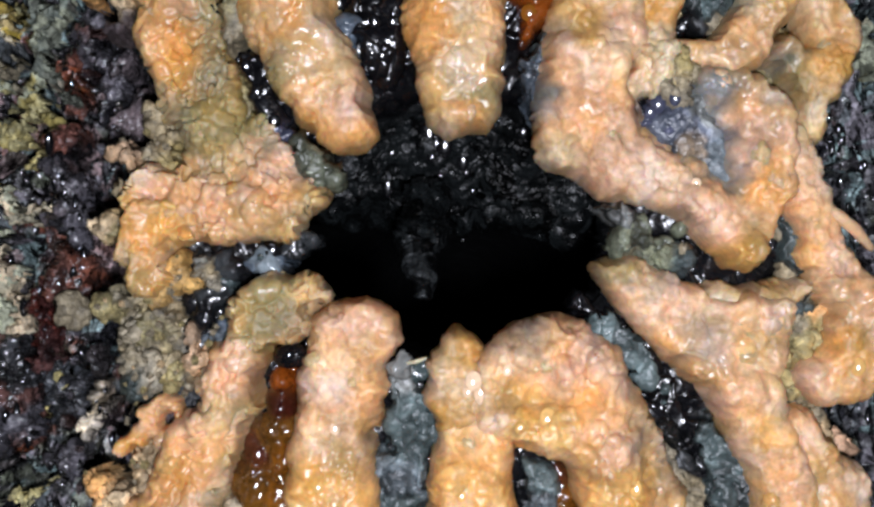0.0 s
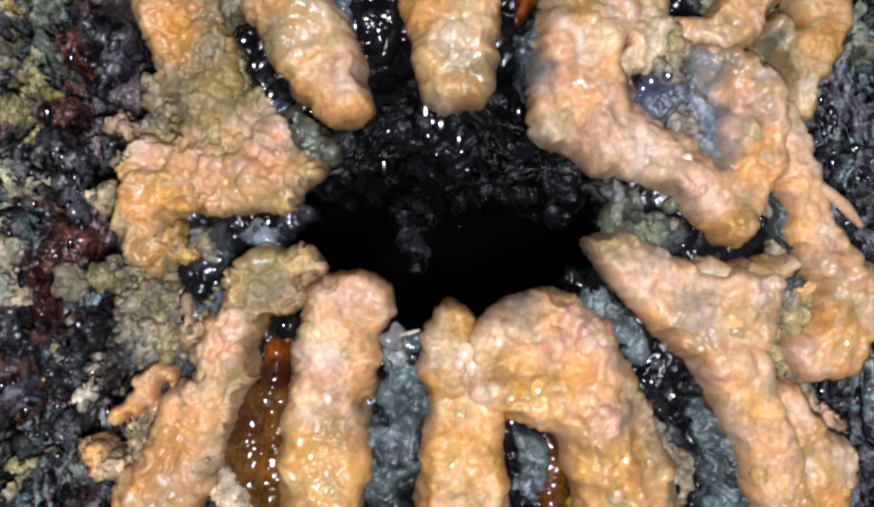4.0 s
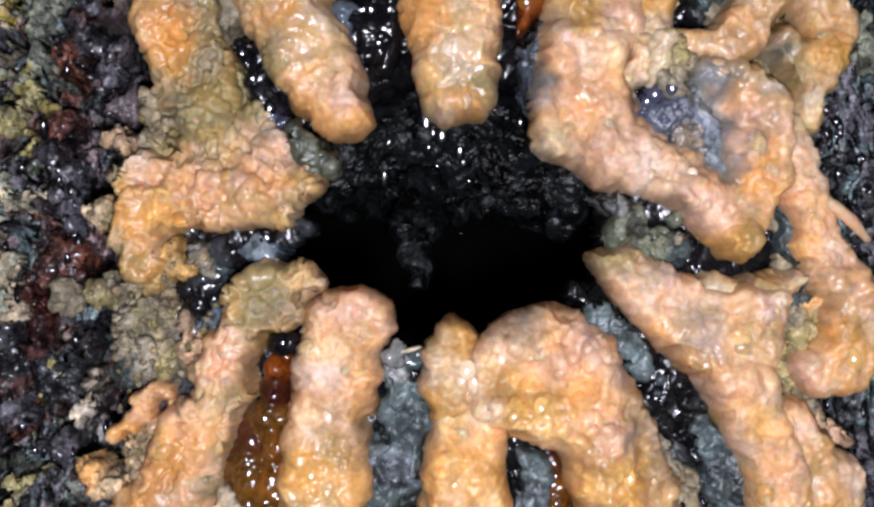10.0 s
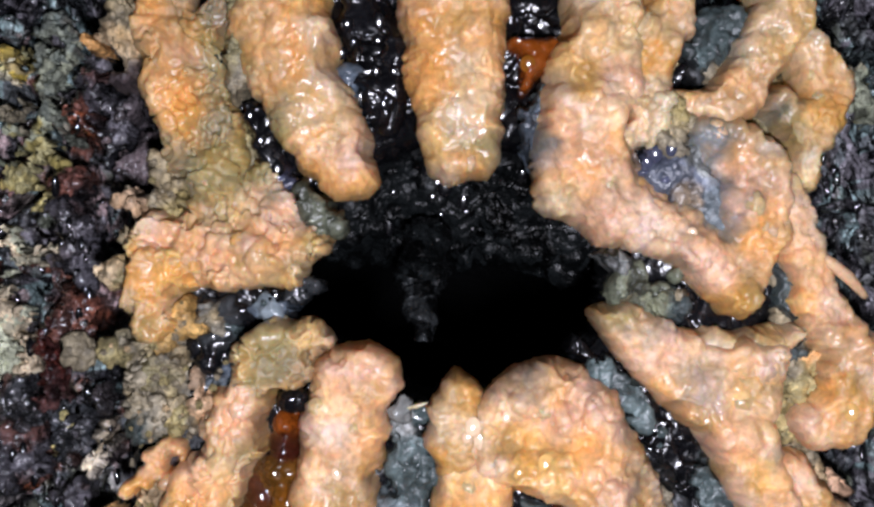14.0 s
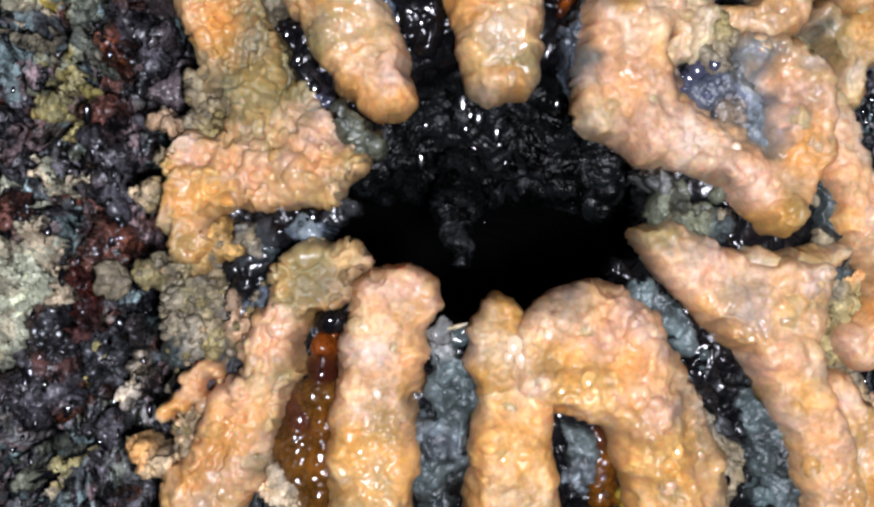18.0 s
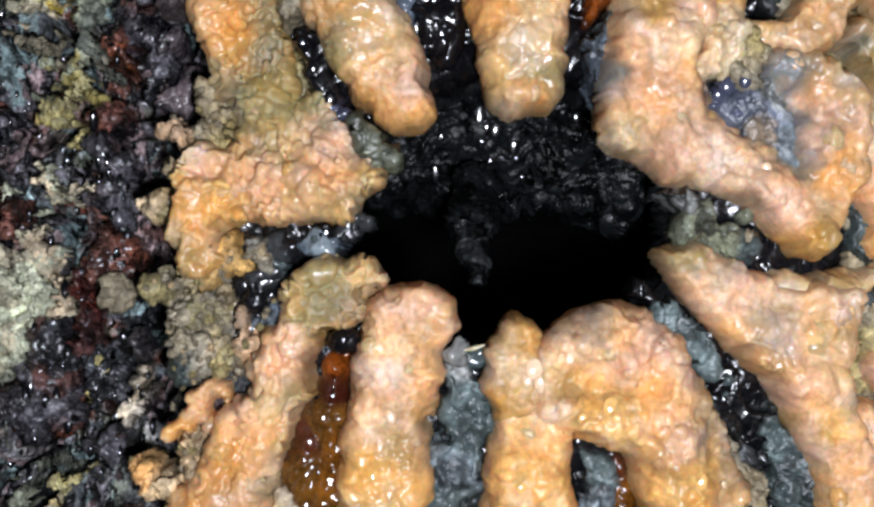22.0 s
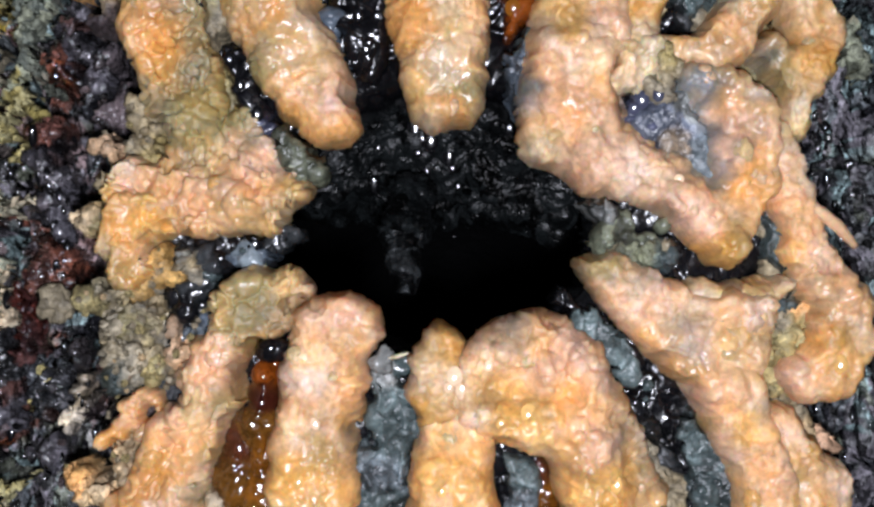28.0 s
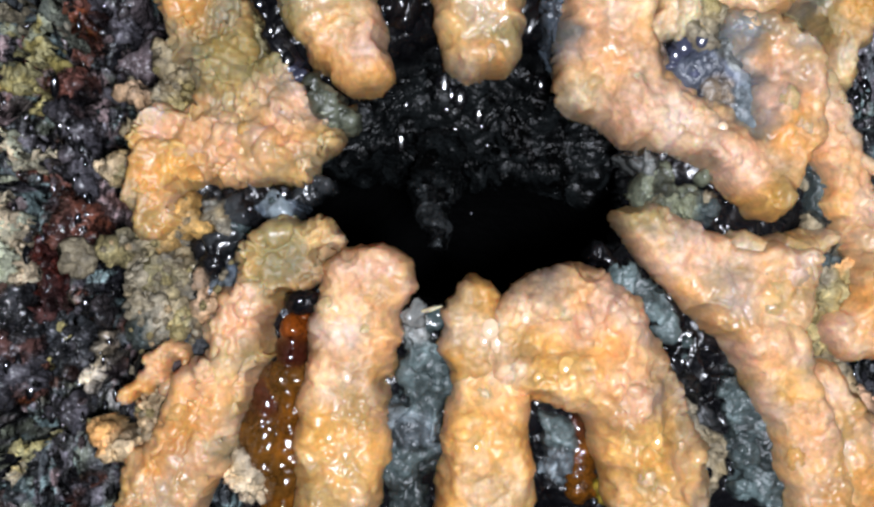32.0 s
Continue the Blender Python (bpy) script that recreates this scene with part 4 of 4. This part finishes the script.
seam([(-9.36, -1.75, 0.68, "d"),(-9.01, -1.41, 0.54, "s"),(-9.81, -2.43, 0.50, "k")], 257, 1.7, "black glossy resin lump")
seam([(-7.78, 8.45, 0.59, "k"),(-7.29, 7.43, 0.73, "k"),(-6.84, 6.41, 0.77, "k"),(-6.20, 5.45, 0.68, "i")], 258, 2.4, "shiny black resin streak")
seam([(-5.9, 4.95, 0.6, "e"),(-5.1, 4.15, 0.8, "e"),(-4.4, 3.45, 0.6, "e")], 259, 2.9, "grey-green resin patch")
seam([(-2.77, 14.04, 1.32, "k"),(-2.54, 11.92, 1.27, "k"),(-2.19, 10.04, 1.18, "k"),(-2.08, 8.63, 1.03, "k")], 260, 1.5, "wet black resin seam")
seam([(-3.25, 9.57, 0.56, "b"),(-3.02, 8.16, 0.47, "b")], 271, 1.9, "blue-grey wet resin lump")
seam([(5.02, 8.98, 0.50, "s"),(4.81, 7.73, 0.59, "b"),(4.87, 6.60, 0.54, "b"),(5.19, 5.46, 0.41, "s")], 273, 3.0, "smooth blue-grey resin along the curled ridge")
seam([(-9.36, 10.65, 0.52, "d"),(-9.01, 10.06, 0.42, "d")], 272, 1.6, "dark resin pit")
seam([(4.74, 7.91, 0.56, "b"),(4.62, 6.97, 0.52, "b")], 261, 2.2, "blue-grey resin lump")
seam([(9.16, 6.40, 0.45, "k"),(9.46, 5.95, 0.45, "i"),(10.07, 5.40, 0.32, "i")], 262, 3.4, "violet-blue wet resin streak in the curl")
crust("resin_hollow", [[(9.25, 6.25, 0.8, "i"), (10.15, 5.55, 0.95, "I"), (11.15, 4.75, 1.1, "I"), (12.25, 3.85, 1.1, "B")], [(10.9, 6.0, 0.9, "x"), (11.6, 5.4, 0.8, "x")]], SLATE, nest, "blue-grey wet resin in the hollow of the curled ridge",
      base=2.75, high=2.8, cell=0.07, lump=(1.0, 0.12), mid=(0.5, 0.03), fine=0.0, crease=0.04, rugged=0.12, split=0.8, chips=0.1, warp=0.5, rag=0.5, seed=275, flat=0.5, speck=0.4, stains_and_sheen=((11.0, 4.3, 0.5, "V"),))
seam([(12.15, 11.18, 1.03, "s"),(12.86, 12.12, 0.94, "s"),(11.44, 10.01, 0.61, "d")], 263, 2.2, "grey resin slab")
seam([(10.85, 9.54, 0.42, "k"),(11.09, 10.71, 0.38, "k")], 274, 1.8, "violet-black resin streak")
seam([(15.27, 1.12, 0.64, "s"),(15.38, 0.21, 0.59, "s"),(15.39, 1.91, 0.50, "b")], 264, 2.1, "grey resin lump")
seam([(4.57, -9.51, 0.77, "s"),(4.57, -10.87, 0.82, "B")], 265, 1.8, "grey resin under the arched ridge")

# amber resin
seep = tagged(crust("amber_seep", [[(-6.14, -5.17, 0.64, "z"),(-6.37, -6.19, 0.77, "h"),(-6.54, -7.43, 1.00, "G"),(-6.24, -8.57, 0.91, "a"),(-6.54, -9.93, 1.00, "a"),(-6.66, -11.29, 1.13, "G"),(-6.89, -12.65, 1.13, "a")], [(-7.45, -8.22, 0.82, "r"),(-7.68, -9.47, 0.95, "G"),(-7.91, -11.06, 1.00, "G")]], AMBER, None, base=3.0, high=1.9, cell=0.09, lump=(1.3, 0.3), mid=(0.6, 0.1), fine=0.0, warp=0.2, seed=271),
       "wet dark amber resin seep between two ridges", "resin")
tagged(crust("resin_drop", [[(3.81, 11.20, 0.47, "z"),(4.75, 10.85, 0.61, "z"),(5.33, 11.20, 0.38, "z")], [(4.51, 10.49, 0.61, "z"),(4.15, 9.32, 0.28, "z")]], DROP, None, base=2.2, high=2.0, cell=0.07, lump=(1.6, 0.12), mid=(0.7, 0.04), fine=0.0, warp=0.1, seed=272),
       "shiny orange-brown triangular resin drop", "resin drop")
tagged(bead("resin_drop", -5.86, 1.00, -4.10, 0.62, "k", RESIN, squash=(1.2, 0.9, 0.9), seed=5), "shiny black round resin drop", "resin drop")
for spine, label, seed in [([(-6.19, -4.76, 0.41, "z"),(-5.92, -5.35, 0.36, "a")], "small orange amber resin drop beside a ridge", 273), ([(5.48, -9.17, 0.45, "r"),(5.59, -10.42, 0.64, "a"),(5.54, -11.89, 0.77, "a")], "amber resin drop under the arched ridge", 274), ([(6.5, -11.9, 0.4, "q"),(6.75, -12.5, 0.45, "q")], "bright yellow resin drop under the arched ridge", 276)]:
    tagged(crust("resin_drop", [spine], AMBER, None, base=3.0, high=1.1, cell=0.06, rag=0.4, lump=(0.7, 0.25), mid=(0.6, 0.04), fine=0.0, crease=0.0, warp=0.2, seed=seed), label, "resin drop")

for x, y, z, r in [(-6.38, 1.6, -6.67, 0.14), (-6.56, 1.4, -8.75, 0.2), (-6.1, 1.5, -9.0, 0.14), (-5.9, 1.4, -10.4, 0.22), (-7.33, 1.7, -7.5, 0.12)]:
    bead("bubble", x, y, z, r, "a", AMBER, seep, "tiny amber bubble", seed=int(r * 100), rough=0.1)

# resin clods on the bark
def clod(k, label, lobes):
    ob = tagged(new("resin_clod"), label, "resin clod", "resin clods on the bark")
    for j, (spine, tall) in enumerate(lobes):
        crust("lump", [spine], CLOD, ob, base=8.6, high=0.8 * tall, cell=0.08, lump=(1.2, 0.35), mid=(0.4, 0.06), fine=0.03, crease=0.15, cracks=0.3, warp=0.9, rag=0.4, pellet=0.5, palette="ukrmukk", seed=281 + 10 * k + j, rugged=0.4, split=0.8, chips=0.4, speck=0.6)


clod(0, "large dark wet resin clod with brown streaks", [([(-16.00, 9.94, 1.16, "u"),(-14.98, 9.44, 1.11, "u")], 3.0), ([(-16.49, 8.67, 1.01, "r"),(-15.73, 7.92, 1.01, "k")], 3.2), ([(-14.47, 8.44, 0.86, "u"),(-15.22, 7.17, 0.86, "k")], 2.6)])
clod(1, "red-brown and black glossy resin clod", [([(-17.60, 5.77, 0.76, "r"),(-17.21, 4.89, 0.76, "k")], 2.8), ([(-17.83, 3.87, 0.91, "u"),(-17.32, 3.12, 0.86, "u")], 2.6), ([(-16.93, 1.61, 1.11, "u"),(-17.69, 1.86, 0.76, "u")], 2.3)])
clod(2, "mauve-grey rough resin lump", [([(-13.91, 7.18, 0.81, "m"),(-13.82, 6.18, 0.71, "m")], 3.2), ([(-14.83, 5.66, 0.86, "u")], 2.6)])
clod(3, "dark red resin clod on the bark", [([(-17.04, -0.40, 0.91, "r"),(-16.41, -1.15, 0.76, "r")], 2.6), ([(-18.16, -1.93, 0.91, "h"),(-18.66, -2.69, 0.71, "h")], 2.6), ([(-18.40, -3.94, 0.76, "h"),(-18.64, -4.95, 0.60, "h")], 2.2)])
clod(4, "violet-grey flat resin clod on the bark", [([(-20.39, -7.49, 1.51, "u"),(-21.64, -7.75, 1.26, "u")], 1.8), ([(-19.62, -8.62, 0.66, "m")], 2.0), ([(-17.34, -9.48, 1.26, "u")], 1.6)])
clod(5, "slate-grey resin clod beside the lichen", [([(-20.16, -4.46, 0.86, "d"),(-19.64, -5.72, 0.86, "d")], 1.9), ([(-17.63, -5.70, 0.91, "d"),(-17.74, -6.96, 0.86, "d")], 1.9)])
clod(6, "black crumbly resin clod beside the nest", [([(-16.37, -4.93, 0.66, "d")], 2.4), ([(-15.98, -6.44, 0.55, "g"),(-15.85, -7.45, 0.50, "g")], 2.4), ([(-15.10, -6.44, 0.45, "g"),(-14.97, -7.44, 0.50, "m")], 2.6)])
clod(7, "amber-brown wet resin clod", [([(-22.98, 1.43, 0.76, "r"),(-21.72, 0.94, 0.66, "r")], 2.2)])

# lichen crusts on the bark
def lichen(k, label, crusts):
    patch = tagged(new("lichen_patch"), label, "lichen", "lichen on the bark")
    for j, spine in enumerate(crusts):
        crust("lichen_crust", [spine], LICHEN, patch, base=8.3, high=0.8, cell=0.08, lump=(1.7, 0.15), mid=(0.45, 0.05), fine=0.14, crease=0.3, cracks=0.4, warp=1.7, rag=1.0, pellet=0.6, palette="lwlqlwll", rugged=0.3, split=0.5, pit=0.5, seed=391 + 10 * k + j, speck=0.3)


lichen(0, "large pale green and cream lichen crust", [[(-21.95, -1.71, 1.56, "l"),(-22.19, -3.22, 1.26, "l")], [(-19.93, -1.69, 0.91, "w"),(-20.44, -0.94, 0.86, "l")], [(-21.67, -4.98, 1.06, "l")]])
lichen(1, "pale green crusty lichen streak on bark", [[(-19.72, 3.35, 0.55, "l"),(-19.46, 2.35, 0.66, "w"),(-19.32, 0.84, 0.55, "w")], [(-20.22, 2.59, 0.45, "l")]])
lichen(2, "yellow crusty lichen patch on bark", [[(-19.86, 5.12, 0.81, "q"),(-19.49, 6.38, 0.66, "q")], [(-20.50, 6.12, 0.50, "e")]])
lichen(3, "yellow-olive lichen patch on dark bark", [[(-20.29, 11.29, 0.86, "q"),(-21.55, 10.65, 0.71, "w")], [(-20.02, 8.89, 0.76, "e")]])
lichen(4, "small round olive-green lichen spot", [[(-18.63, -6.42, 0.60, "l")]])
lichen(5, "olive and yellow lichen crumbs on bark", [[(-21.6, -11.9, 0.8, "e")], [(-19.10, -11.9, 0.45, "q"),(-20.4, -12.0, 0.5, "w")]])
lichen(6, "grey-green crusty lichen on the bark", [[(-18.77, 10.42, 1.06, "e"),(-18.51, 8.91, 0.76, "s")], [(-19.00, 7.90, 0.76, "e")]])
lichen(7, "pale green lichen speck on bark", [[(-23.05, 3.32, 0.66, "l")]])
lichen(8, "greenish lichen spot on dark bark", [[(21.06, 9.87, 0.79, "e"),(20.79, 8.82, 0.52, "e")]])
lichen(9, "grey-olive lichen crust on the bark", [[(-18.31, 11.29, 0.84, "s"),(-17.52, 12.33, 0.63, "e")], [(-18.57, 13.13, 0.68, "s")]])

# strands and pebbles
tagged(fibre("plant_fibre", [(16.18, 0.40, 2.35), (16.76, 0.00, 1.72), (17.63, 0.20, 1.06), (18.54, 0.80, 0.23)], 0.26, "p", WAX, seed=3), "curved pinkish plant fibre on the ridge edge", "fibre")
tagged(fibre("plant_fibre", [(-1.11, 1.20, -4.48), (-0.64, 0.90, -4.36), (-0.16, 0.90, -4.21)], 0.09, "w", WAX, seed=4), "short pale plant fibre between two ridges", "fibre")
tagged(bead("pebble", -16.67, 6.40, -2.41, 0.85, "g", CRUMB, squash=(1.05, 0.7, 0.9), seed=11, rough=0.6), "rough grey pebble stuck on the bark", "pebble")
tagged(bead("pebble", 18.07, 4.00, -8.48, 0.72, "p", CRUMB, squash=(1.1, 0.7, 0.9), seed=12, rough=0.6), "pinkish rough pebble beside the ridge", "pebble")
tagged(bead("pebble", -1.27, 1.30, -4.60, 0.6, "x", RESIN, squash=(0.75, 0.5, 1.1), seed=13, rough=0.7, turn=0.5), "pale bluish wet chip between two ridges", "pebble")
tagged(bead("pebble", -0.51, 1.90, -4.87, 0.62, "s", RESIN, squash=(1.0, 0.4, 0.8), seed=14, rough=0.7, turn=-0.6), "grey translucent chip between two ridges", "pebble")


# small glossy beads added where highlights belong, each shaped for one bright glint
def glint_beads(spots, parent, start, pigment="k", label="shiny black bead added for a glint on the resin"):
    """Flattened beads, added for highlights, on what lies behind (x, z); each lies square to the torch."""
    graph = bpy.context.evaluated_depsgraph_get()
    rnd = random.Random(len(spots))
    for k, (x, z, r, tall) in enumerate(spots):
        hit, place, *_ = scene.ray_cast(graph, Vector((x, start, z)) * MM, Vector((0, 1, 0)))
        if hit:
            y = place.y / MM
            facing = (Vector((1, -51.5, -2.5)) - Vector((x, y, z)) + Vector((rnd.uniform(-2, 2), 0, rnd.uniform(-2, 2)))).to_track_quat("-Y", "Z")
            bead("wet_bead", x, y - 0.05, z, r, pigment, GLOSS, parent, label, squash=(0.8, 0.16, tall), seed=640 + k, rough=0.06, facing=facing)


bpy.context.view_layer.update()
glint_beads([(-0.07, 6.50, 0.5, 2.2), (0.35, 5.83, 0.44, 1.0), (0.71, 5.60, 0.5, 1.2), (1.64, 4.89, 0.34, 1.6), (-1.94, 5.32, 0.34, 0.9),
           (-2.22, 3.78, 0.3, 2.4), (0.06, 5.09, 0.3, 0.9), (1.85, 4.34, 0.28, 0.8), (2.13, 3.43, 0.22, 0.8), (2.52, 1.42, 0.26, 0.9), (4.50, 6.90, 0.36, 1.5), (4.72, 6.33, 0.36, 1.2), (0.53, 4.20, 0.26, 0.9)], lining, 6.0)
glint_beads([(-7.65, 8.10, 0.3, 1.0), (-7.19, 7.06, 0.24, 1.2), (-6.5, 5.84, 0.36, 1.0), (-6.74, 0.35, 0.34, 1.0), (-5.85, -4.0, 0.3, 0.7)], nest, -8.0)
glint_beads([(-3.54, 12.1, 0.4, 0.8), (-2.19, 12.2, 0.35, 1.4), (-2.25, 11.4, 0.3, 0.9), (-3.25, 11.3, 0.25, 1.0), (-3.79, 10.9, 0.3, 1.0), (-2.32, 10.0, 0.3, 1.2), (-1.5, 10.0, 0.3, 1.0), (-3.0, 8.9, 0.3, 1.6), (-2.0, 8.6, 0.25, 1.0)], nest, -8.0)
glint_beads([(9.5, 6.3, 0.42, 0.9), (10.1, 6.45, 0.3, 1.0), (9.2, 5.95, 0.3, 0.9)], nest, -8.0, "i", "violet-blue bead added for a glint on the resin")
glint_beads([(4.2, 10.2, 0.42, 0.9)], bpy.data.objects["resin_drop"], -8.0, "a", "bulge added for the highlight of the amber drop")

# nodules added to give the ridges their wet highlights
glint_beads([(1.75, -5.05, 0.42, 1.0), (2.05, -5.6, 0.36, 1.2), (1.5, -5.5, 0.25, 1.0), (3.1, -4.6, 0.22, 1.0), (-3.9, -6.9, 0.25, 1.2), (10.9, 3.0, 0.25, 0.8)], nest, -8.0, "P", "pale nodule added for a glint on the mud")
glint_beads([(4.7, -6.45, 0.42, 1.0), (3.6, -6.9, 0.26, 1.0), (8.2, -9.3, 0.3, 1.2), (1.2, -9.6, 0.25, 1.0), (-4.6, -9.3, 0.28, 1.0), (17.6, -4.6, 0.4, 1.0)], nest, -8.0, "f", "golden nodule added for a glint on the mud")


# loose crumbs and flakes, dropped on to the surfaces
def crumb_mesh(name, pigment, mat, seed, squash):
    ob = bead(name, 0, 0, 0, 1.0, pigment, mat, seed=seed, squash=squash, rough=0.6, detail=1 if mat == CRUMB else 2)
    mesh = ob.data
    bpy.data.objects.remove(ob)
    return mesh


def scatter(name, meshes, parent, boxes, sizes, seed, target=None):
    """Set grains at random in boxes (x0, x1, z0, z1, count), each on what lies under it."""
    rnd = random.Random(seed)
    graph = bpy.context.evaluated_depsgraph_get()
    spots = []
    for x0, x1, z0, z1, count in boxes:
        for _ in range(count):
            x, z, r = rnd.uniform(x0, x1), rnd.uniform(z0, z1), rnd.uniform(*sizes) ** 1.0
            hit, place, normal, _, ob, _ = scene.ray_cast(graph, Vector((x * MM, -0.03, z * MM)), Vector((0, 1, 0)))
            if hit and place.y < 0.0115 and (target is None or any(ob.name.startswith(k) for k in target)):
                spots.append((place + normal * (0.25 * r * MM), r, rnd.choice(meshes), Euler([rnd.uniform(0, 6.28) for _ in range(3)])))
    for place, r, mesh, turn in spots:
        ob = new(name, mesh)
        ob.parent = parent
        ob.matrix_local = Matrix.LocRotScale(place, turn, (r, r, r))


bpy.context.view_layer.update()
FLANK = [crumb_mesh("crumb", k, CRUMB, 500 + i, (1, 0.8, 0.9)) for i, k in enumerate("gvggvgc")]
GRIT = [crumb_mesh("flake", k, BARK, 520 + i, (0.7, 0.35, 1.2)) for i, k in enumerate("udkmukrk")]
SPECK = [crumb_mesh("crumb", k, RESIN, 540 + i, (1, 0.8, 0.8)) for i, k in enumerate("sdkds")]
scatter("flake", GRIT, bark, [(-26, -14.5, -13, 13, 120), (15.5, 20, -13, 13, 100)], (0.12, 0.45), 601, ("tree_bark", "lump"))
scatter("crumb", FLANK, nest, [(-16, -8.5, -11, 8, 120), (-14, -8, -9, 0, 70)], (0.1, 0.28), 602, ("mud_clump", "mud_apron", "resin_bed"))
scatter("crumb", SPECK, nest, [(6, 13, -11, -2, 14), (-8, -4, -2, 2, 16)], (0.15, 0.3), 603, ("resin_bed", "resin_seam"))


def glints(boxes, seed):
    """Tiny gloss beads added on the wet bark, turned towards the torch for glints."""
    rnd = random.Random(seed)
    graph = bpy.context.evaluated_depsgraph_get()
    spots = []
    for x0, x1, z0, z1, count in boxes:
        for _ in range(count):
            x, z, r = rnd.uniform(x0, x1), rnd.uniform(z0, z1), rnd.uniform(0.1, 0.3)
            hit, place, normal, _, ob, _ = scene.ray_cast(graph, Vector((x * MM, -0.03, z * MM)), Vector((0, 1, 0)))
            if hit and ob.name.startswith(("tree_bark", "lump")):
                spots.append((x, place.y / MM, z, r))
    for k, (x, y, z, r) in enumerate(spots):
        facing = (Vector((1, -51.5, -2.5)) - Vector((x, y, z)) + Vector((rnd.uniform(-8, 8), 0, rnd.uniform(-8, 8)))).to_track_quat("-Y", "Z")
        bead("wet_bead", x, y, z, r, "k", GLOSS, bark, squash=(0.7, 0.22, rnd.uniform(0.7, 2.2)), seed=700 + k, rough=0.1, detail=2, facing=facing)


glints([(-24, -13.5, -12, 12, 210), (15.5, 22, -12, 12, 150)], 621)


def pellets(count, seed):
    """Mud pellets pressed into the ridges, each a part of its ridge."""
    rnd = random.Random(seed)
    graph = bpy.context.evaluated_depsgraph_get()
    kinds = []
    for i, k in enumerate("pcopcpop"):
        ob = bead("pellet", 0, 0, 0, 1.0, k, WAX, seed=560 + i, squash=(1, 1, 0.85), rough=0.35, detail=3)
        kinds.append(ob.data)
        bpy.data.objects.remove(ob)
    found = []
    for _ in range(count):
        x, z, r = rnd.uniform(-14, 17), rnd.uniform(-12, 12), rnd.uniform(0.26, 0.5)
        hit, place, normal, _, ob, _ = scene.ray_cast(graph, Vector((x * MM, -0.03, z * MM)), Vector((0, 1, 0)))
        if hit and ob.name.startswith("ridge") and normal.y < -0.75:
            found.append((ob.name, place - normal * (0.72 * r * MM), r, rnd.choice(kinds), Euler((0, rnd.uniform(0, 6.28), 0))))
    for owner, place, r, mesh, turn in found:
        ob = new("pellet", mesh)
        ob.parent = bpy.data.objects[owner]
        ob.matrix_local = Matrix.LocRotScale(place, turn, (r, 0.8 * r, r))


pellets(110, 611)


def motions():
    """Nothing moves but the camera."""


motions()
